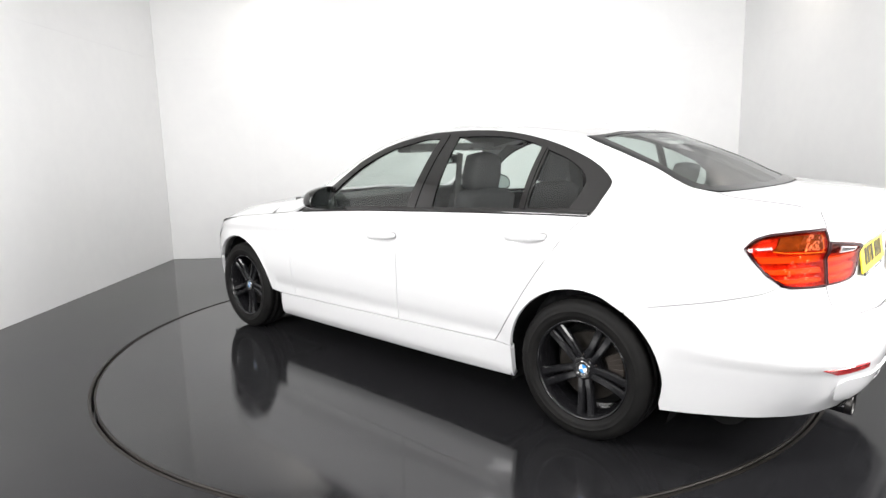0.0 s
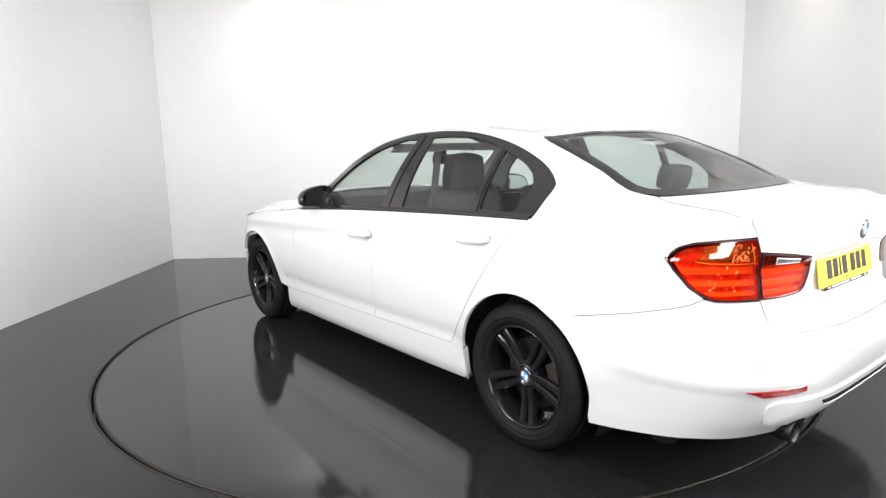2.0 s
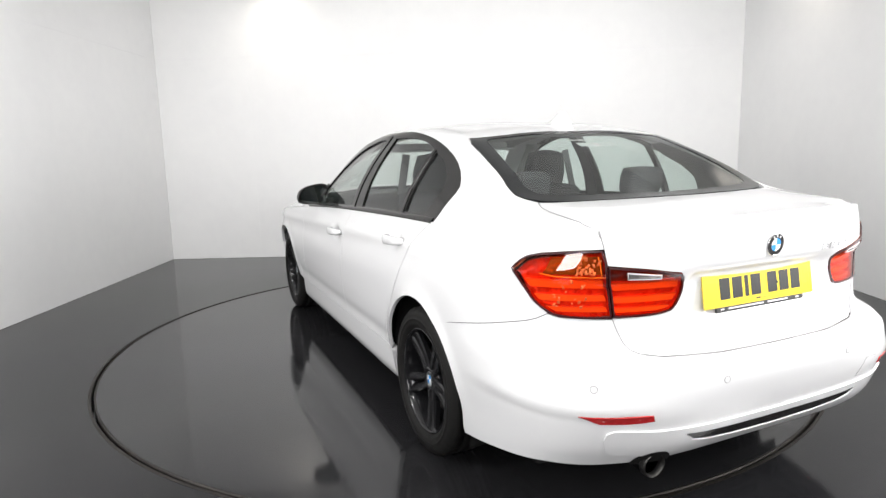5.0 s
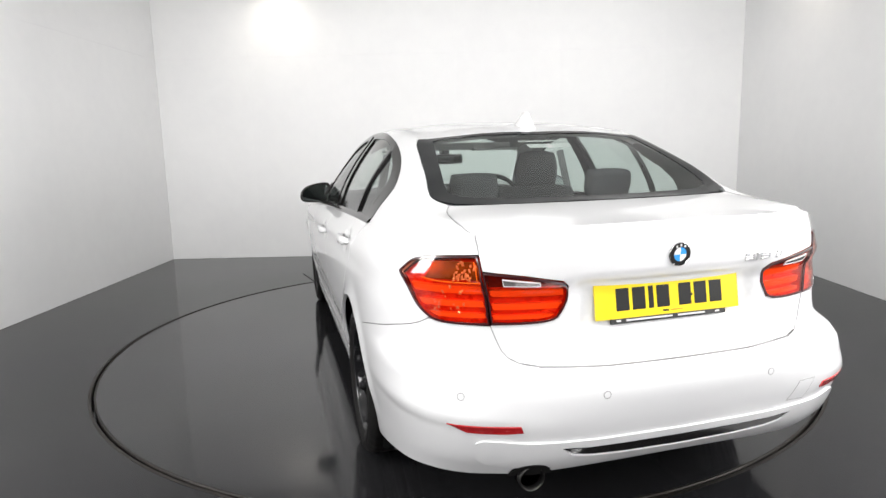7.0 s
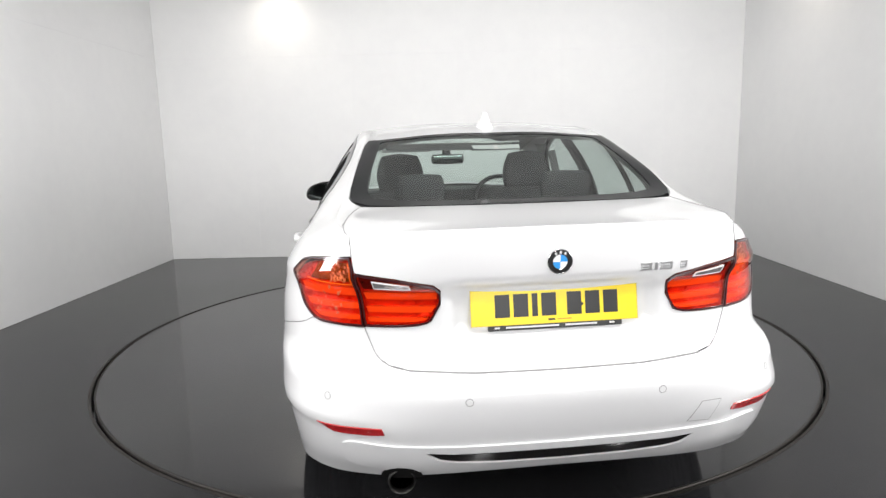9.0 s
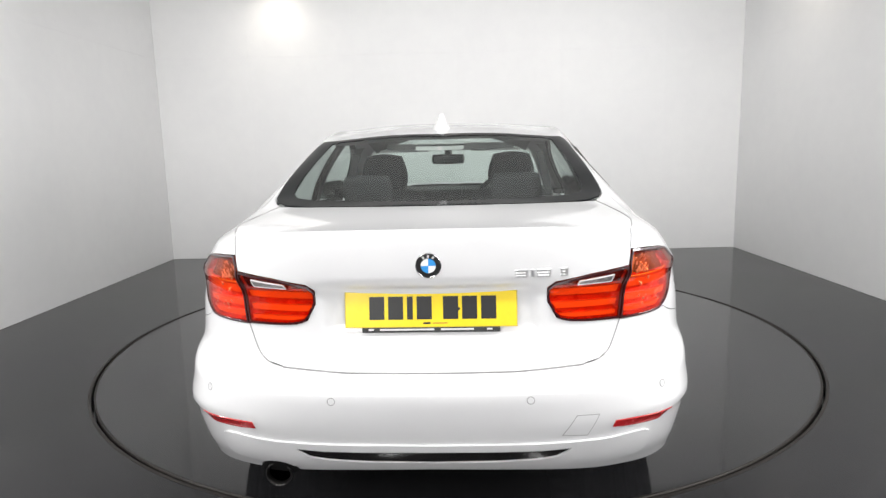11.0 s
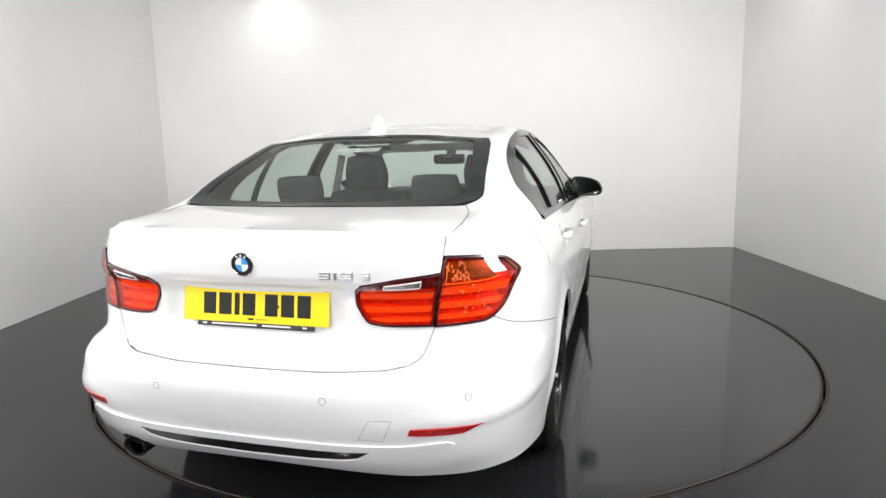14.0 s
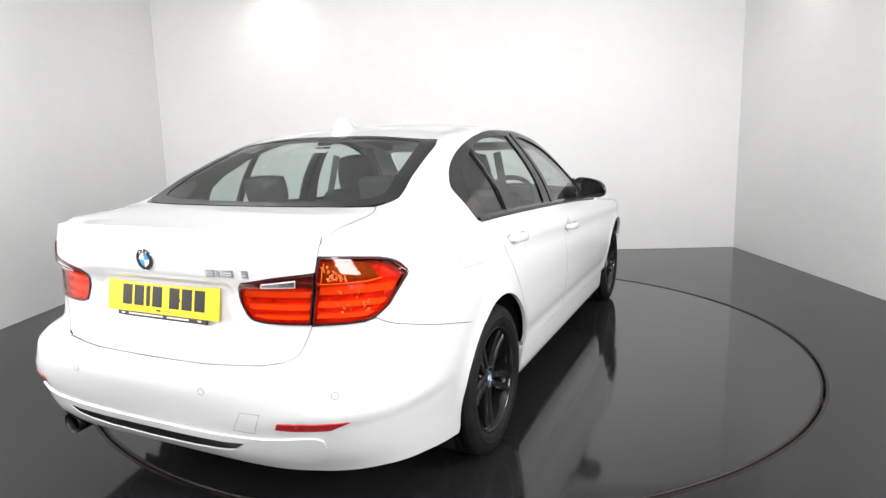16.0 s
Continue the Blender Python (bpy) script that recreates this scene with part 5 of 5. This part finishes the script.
def gasket(hx, hz, sg):
    """Thin dark seal round one end of the handle."""
    def make():
        bm = bmesh.new()
        cx, base = hx - 0.006 - sg * 0.094, half_width(hz) + 0.001
        ring = []
        for k in range(24):
            a = 2 * math.pi * k / 24
            c, q = math.cos(a), math.sin(a)
            c, q = math.copysign(abs(c) ** 0.7, c), math.copysign(abs(q) ** 0.7, q)
            ring.append((cx + 0.0215 * c, hz + 0.005 * sg + (0.0185 - 0.002 * sg) * q))
        lo = [bm.verts.new((x, base - 0.004, z)) for x, z in ring]
        hi = [bm.verts.new((x, base + 0.0035, z)) for x, z in ring]
        for i in range(24):
            bm.faces.new((lo[i], lo[(i + 1) % 24], hi[(i + 1) % 24], hi[i]))
        bm.faces.new(hi)
        bmesh.ops.recalc_face_normals(bm, faces=bm.faces)
        return bm
    return make


for ds, hx, hz in ((doors[0], -0.165, 0.818), (doors[1], -1.115, 0.883)):
    pair_in("door_handle", handle(hx, hz), M_PAINT, ds)
    for sg in (-1, 1):
        pair_in("handle_gasket", gasket(hx, hz, sg), M_SEAMGREY, ds, "thin grey handle seal")

MIR = rounded([(0.797, 0.943), (0.788, 0.985), (0.787, 1.040), (0.796, 1.064), (0.83, 1.070), (0.885, 1.064), (0.935, 1.051), (0.972, 1.028), (0.990, 0.995), (0.988, 0.962), (0.966, 0.944), (0.92, 0.938), (0.86, 0.936), (0.815, 0.937)], 0.02)


def mirror_body():
    bm = bmesh.new()
    c = (0.885, 1.0)
    rows = []
    for x, k in ((0.368, 0.835), (0.353, 0.86), (0.349, 0.95), (0.357, 1.0), (0.385, 1.0), (0.42, 0.94), (0.452, 0.80), (0.472, 0.55), (0.478, 0.2)):
        rows.append([bm.verts.new((x - 0.10 * (y - 0.8), c[0] + (y - c[0]) * k, c[1] + (z - c[1]) * k)) for y, z in MIR])
    n = len(MIR)
    for a, b in zip(rows, rows[1:]):
        for i in range(n):
            bm.faces.new((a[i], a[(i + 1) % n], b[(i + 1) % n], b[i]))
    bm.faces.new(rows[-1])
    bmesh.ops.recalc_face_normals(bm, faces=bm.faces)
    return bm


def mirror_pane():
    bm = bmesh.new()
    c = (0.885, 1.0)
    f = bm.faces.new([bm.verts.new((0.352 - 0.27 * (y - c[0]) * 0.83, c[0] + (y - c[0]) * 0.83, c[1] + (z - c[1]) * 0.83)) for y, z in MIR])
    f.normal_update()
    if f.normal.x > 0:
        f.normal_flip()
    return bm


def mirror_arm():
    bm = bmesh.new()
    soft_box(bm, 0.43, 0.80, 0.955, 0.075, 0.13, 0.036, None, 0.25)
    return bm


def mirror_foot():
    """The black triangle at the foot of the front pillar."""
    bm = bmesh.new()
    net(bm, [up_xz(*q) for q in resample([(0.56, belt_z(0.56) + 0.012), (0.40, belt_z(0.40) + 0.006), (0.345, 1.02), (0.385, 1.06), (0.47, 1.01)], 0.03)], up_surf, 0.03, lift=0.012, flange=0.012, out_hint=(0, 1, 0))
    return bm


mirs = both("door_mirror", mirror_body, M_GLOSS, car, "gloss black door mirror")
pair_in("mirror_pane", mirror_pane, M_MIRROR, mirs, "mirror glass")
pair_in("mirror_arm", mirror_arm, M_PLASTIC, mirs)
pair_in("mirror_foot", mirror_foot, M_PLASTIC, mirs)


# ---- badges and plate ----
def roundel(m, r, parent):
    b = part("badge", latheo([(0, 0.0), (r, 0.0), (r, 0.002), (r * 0.97, 0.0035), (r * 0.93, 0.0036), (r * 0.92, 0.003), (0, 0.003)], 40, m), M_CHROME, parent, "round badge, blue and white with a black ring", True)
    bm = latheo([(r * 0.92, 0.0032), (r * 0.90, 0.0042), (r * 0.60, 0.0042), (r * 0.58, 0.0032)], 40, m)
    part("badge_ring", bm, M_INK, b, "black ring")
    for q, mt in ((0, M_BLUE), (1, M_BADGEWHITE), (2, M_BLUE), (3, M_BADGEWHITE)):
        bm = bmesh.new()
        pts = [(0, 0)] + [(r * 0.565 * math.cos(radians(90 * q + 9 * i)), r * 0.565 * math.sin(radians(90 * q + 9 * i))) for i in range(11)]
        bm.faces.new([bm.verts.new(m @ Vector((x, y, 0.0045 - 0.001 * math.hypot(x, y) / r))) for x, y in pts])
        part("badge_quarter", bm, mt, b)
    for a in (60, 90, 120):
        bm = bmesh.new()
        box(bm, 0, r * 0.745, 0.0046, r * 0.16, r * 0.20, 0.0008, 0, m @ pose(0, 0, 0, 0, 0, a - 90))
        part("badge_mark", bm, M_PALE, b)
    return b


roundel(frame_on_tail(0.0001, 0.948) @ pose(0, 0, 0.001), 0.0385, boot)
PM = Matrix.Translation((-2.3035, 0, 0.804)) @ Matrix((Vector((0, -1, 0)), Vector((0.165, 0, 0.986)), Vector((-0.986, 0, 0.165)))).transposed().to_4x4()
plate = part("number_plate", boxm(0, 0, 0, 0.522, 0.108, 0.005, 0.0015, PM), M_PLATE, boot, "yellow rear number plate with black characters as bars")
x = -0.187
for i in range(7):
    w = 0.018 if i == 2 else 0.046
    part("plate_character", boxm(x + w / 2, 0.004, 0.0028, w, 0.070, 0.0008, 0, PM), M_INK, plate)
    x += w + (0.034 if i == 3 else 0.0115)
part("plate_print", boxm(-0.012, -0.0425, 0.0028, 0.022, 0.006, 0.0006, 0, PM), M_INK, plate)
part("plate_print", boxm(0.028, -0.0425, 0.0028, 0.045, 0.004, 0.0006, 0, PM), mat("tan_print", (0.45, 0.25, 0.02), 0.5), plate)
bm = bmesh.new()
for w, h, y in ((0.524, 0.0022, 0.0535), (0.524, 0.0022, -0.0535)):
    box(bm, 0, y, 0.0024, w, h, 0.0012, 0, PM)
for x in (-0.2605, 0.2605):
    box(bm, x, 0, 0.0024, 0.0022, 0.108, 0.0012, 0, PM)
part("plate_edge", bm, mat("plate_edge_yellow", (0.55, 0.40, 0.02), 0.5), plate, "thin plate border")
holder = part("plate_holder", boxm(0, -0.0615, -0.0005, 0.42, 0.018, 0.006, 0.0015, PM), M_PLASTIC, plate, "black dealer strip with small pale print")
for x0, w in ((-0.19, 0.016), (-0.155, 0.165), (0.03, 0.10), (0.17, 0.016)):
    part("strip_print", boxm(x0 + w / 2, -0.0615, 0.0027, w, 0.0052, 0.0006, 0, PM), M_PALE, holder)
for x in (-0.06, 0.085):
    part("plate_screw", latheo([(0, 0.0012), (0.004, 0.001), (0.005, 0)], 12, PM @ pose(x, 0.0, 0.0032)), M_INK, plate)
# model badge as plain chrome blocks
for i, (y, w, h, dz) in enumerate(((-0.270, 0.036, 0.024, 0), (-0.303, 0.010, 0.024, 0), (-0.337, 0.040, 0.024, 0), (-0.397, 0.022, 0.024, 0.0))):
    bm = bmesh.new()
    fm = frame_on_tail(abs(y), 0.918 + dz, -1)
    t = 0.006
    if i == 1:
        box(bm, 0, 0, 0.0015, w, h, 0.004, 0.001, fm)
    else:
        for bx, by, bw, bh in ((0, h / 2 - t / 2, w, t), (0, -h / 2 + t / 2, w, t), (0, 0, w, t * 0.8), (w / 2 - t / 2, 0, t, h)):
            box(bm, bx, by, 0.0015, bw, bh, 0.004, 0.001, fm)
    part("model_badge", bm, M_DULLCHROME, boot, "small chrome badge block")


# ---- wheels ----
def wheel(cx, cy, sg):
    """A wheel in five split spokes; z of the wheel's space points outwards."""
    w = new("wheel")
    w.parent = car
    w["label"] = "black five twin-spoke wheel with a worn tyre"
    m = pose(cx, cy, 0.316, -90 if sg > 0 else 90, 0, 0)
    if sg < 0:
        m = m @ pose(0, 0, 0, 0, 0, 180)
    w.matrix_basis = m
    R = 0.316
    prof = [(0.219, -0.088), (0.232, -0.101), (0.262, -0.110), (0.286, -0.107), (0.302, -0.098), (0.311, -0.084)]
    for a, b in ((-0.084, -0.050), (-0.040, -0.006), (0.006, 0.040), (0.050, 0.084)):
        prof += [(R - 0.0035 * (abs(a) / 0.084) ** 3, a), (R - 0.0035 * (abs(b) / 0.084) ** 3, b)]
        if b < 0.08:
            prof += [(R - 0.007, b + 0.001), (R - 0.007, b + 0.009)]
    prof += [(0.311, 0.086), (0.302, 0.098), (0.288, 0.107), (0.2795, 0.1085), (0.276, 0.1093), (0.264, 0.1102), (0.2635, 0.1108), (0.2615, 0.1108), (0.261, 0.1103), (0.247, 0.1098), (0.240, 0.1085), (0.238, 0.107), (0.232, 0.1035), (0.226, 0.099), (0.219, 0.090)]
    bm = bmesh.new()
    seg = 120
    lathe(bm, prof, seg)
    bmesh.ops.recalc_face_normals(bm, faces=bm.faces)
    for v in bm.verts:
        r = math.hypot(v.co.x, v.co.y)
        if r > 0.297 and abs(v.co.z) > 0.05:
            k = round(math.atan2(v.co.y, v.co.x) / (2 * math.pi) * seg) % seg
            if k % 3 == 0:
                f = 1 - 0.0020 / r
                v.co.x *= f
                v.co.y *= f
    tyre = part("tyre", bm, M_RUBBER, w, "black tyre with worn tread", True)
    part("rim", latheo([(0.219, 0.090), (0.2235, 0.094), (0.2225, 0.0985), (0.217, 0.099), (0.212, 0.092), (0.206, 0.07), (0.199, 0.03), (0.196, -0.06), (0.212, -0.085)], 72), M_WHEEL, w, "", True)
    def bar(rad, off0, off1, wid0, wid1):
        bm = bmesh.new()
        rows = []
        for j in range(9):
            t = j / 8
            r = 0.045 + (0.210 - 0.045) * t
            o = off0 + (off1 - off0) * t
            hw = (wid0 + (wid1 - wid0) * t) / 2
            top = 0.069 - 0.006 * math.sin(math.pi * t) + 0.014 * t
            dep = 0.030 - 0.006 * t
            row = []
            for a, b in ((-1, -1), (-1, -0.25), (-0.62, 0.0), (0.62, 0.0), (1, -0.25), (1, -1)):
                row.append(bm.verts.new((r, o + hw * a, top + dep * b)))
            rows.append(row)
        for a, b in zip(rows, rows[1:]):
            for i in range(5):
                bm.faces.new((a[i], b[i], b[i + 1], a[i + 1]))
        bmesh.ops.recalc_face_normals(bm, faces=bm.faces)
        bmesh.ops.transform(bm, matrix=pose(0, 0, 0, 0, 0, rad), verts=bm.verts)
        return bm
    for k in range(5):
        a = 90 + 5 * sg + 72 * k
        part("spoke", bar(a, 0.0165, 0.027, 0.030, 0.036), M_WHEEL, w)
        part("spoke", bar(a, -0.0165, -0.027, 0.030, 0.036), M_WHEEL, w)
    part("hub", latheo([(0, 0.062), (0.034, 0.064), (0.038, 0.072), (0.048, 0.071), (0.058, 0.060), (0.070, 0.042), (0.072, 0.0), (0, 0)], 40), M_WHEEL, w, "", True)
    for k in range(5):
        a = radians(90 + 36 + 5 * sg + 72 * k)
        part("wheel_bolt", latheo([(0, 0.066), (0.007, 0.066), (0.008, 0.063), (0.009, 0.05)], 6, pose(0.056 * math.cos(a), 0.056 * math.sin(a), -0.006)), M_CALIPER, w)
    roundel(pose(0, 0, 0.0665, 0, 0, 20), 0.034, w)
    part("brake_disc", latheo([(0.06, 0.006), (0.152, 0.006), (0.154, 0.004), (0.154, -0.014), (0.152, -0.016), (0.06, -0.016)], 56), M_DISCBRAKE, w, "worn steel brake disc")
    bm = bmesh.new()
    for a in range(-28, 29, 8):
        box(bm, 0.140, 0, 0.0, 0.075, 0.026, 0.075, 0.005, pose(0, 0, 0, 0, 0, a + (180 if sg > 0 else 0)))
    part("brake_caliper", bm, M_CALIPER, w, "rusty brake caliper")
    part("wheel_back", latheo([(0, -0.04), (0.19, -0.04)], 32), M_LINER, w, "dark inner side")
    return w


for cx, cy in ((-AXLE, 0.770), (AXLE, 0.745)):
    for sg in (1, -1):
        wheel(cx, cy * sg, sg)


# ---- movement: the table turns at a steady rate and carries the car ----
def motions():
    spin, table = [], []
    for i in range(33):
        t = 0.5 * i
        turn = Matrix.Rotation(radians(138.132 - 4.5284 * t), 4, "Z")
        spin.append((t, turn @ Matrix.Translation((-0.0995, -0.0015, 0))))
        table.append((t, turn))
    walk(turntable, table)
    walk(car, spin)


motions()
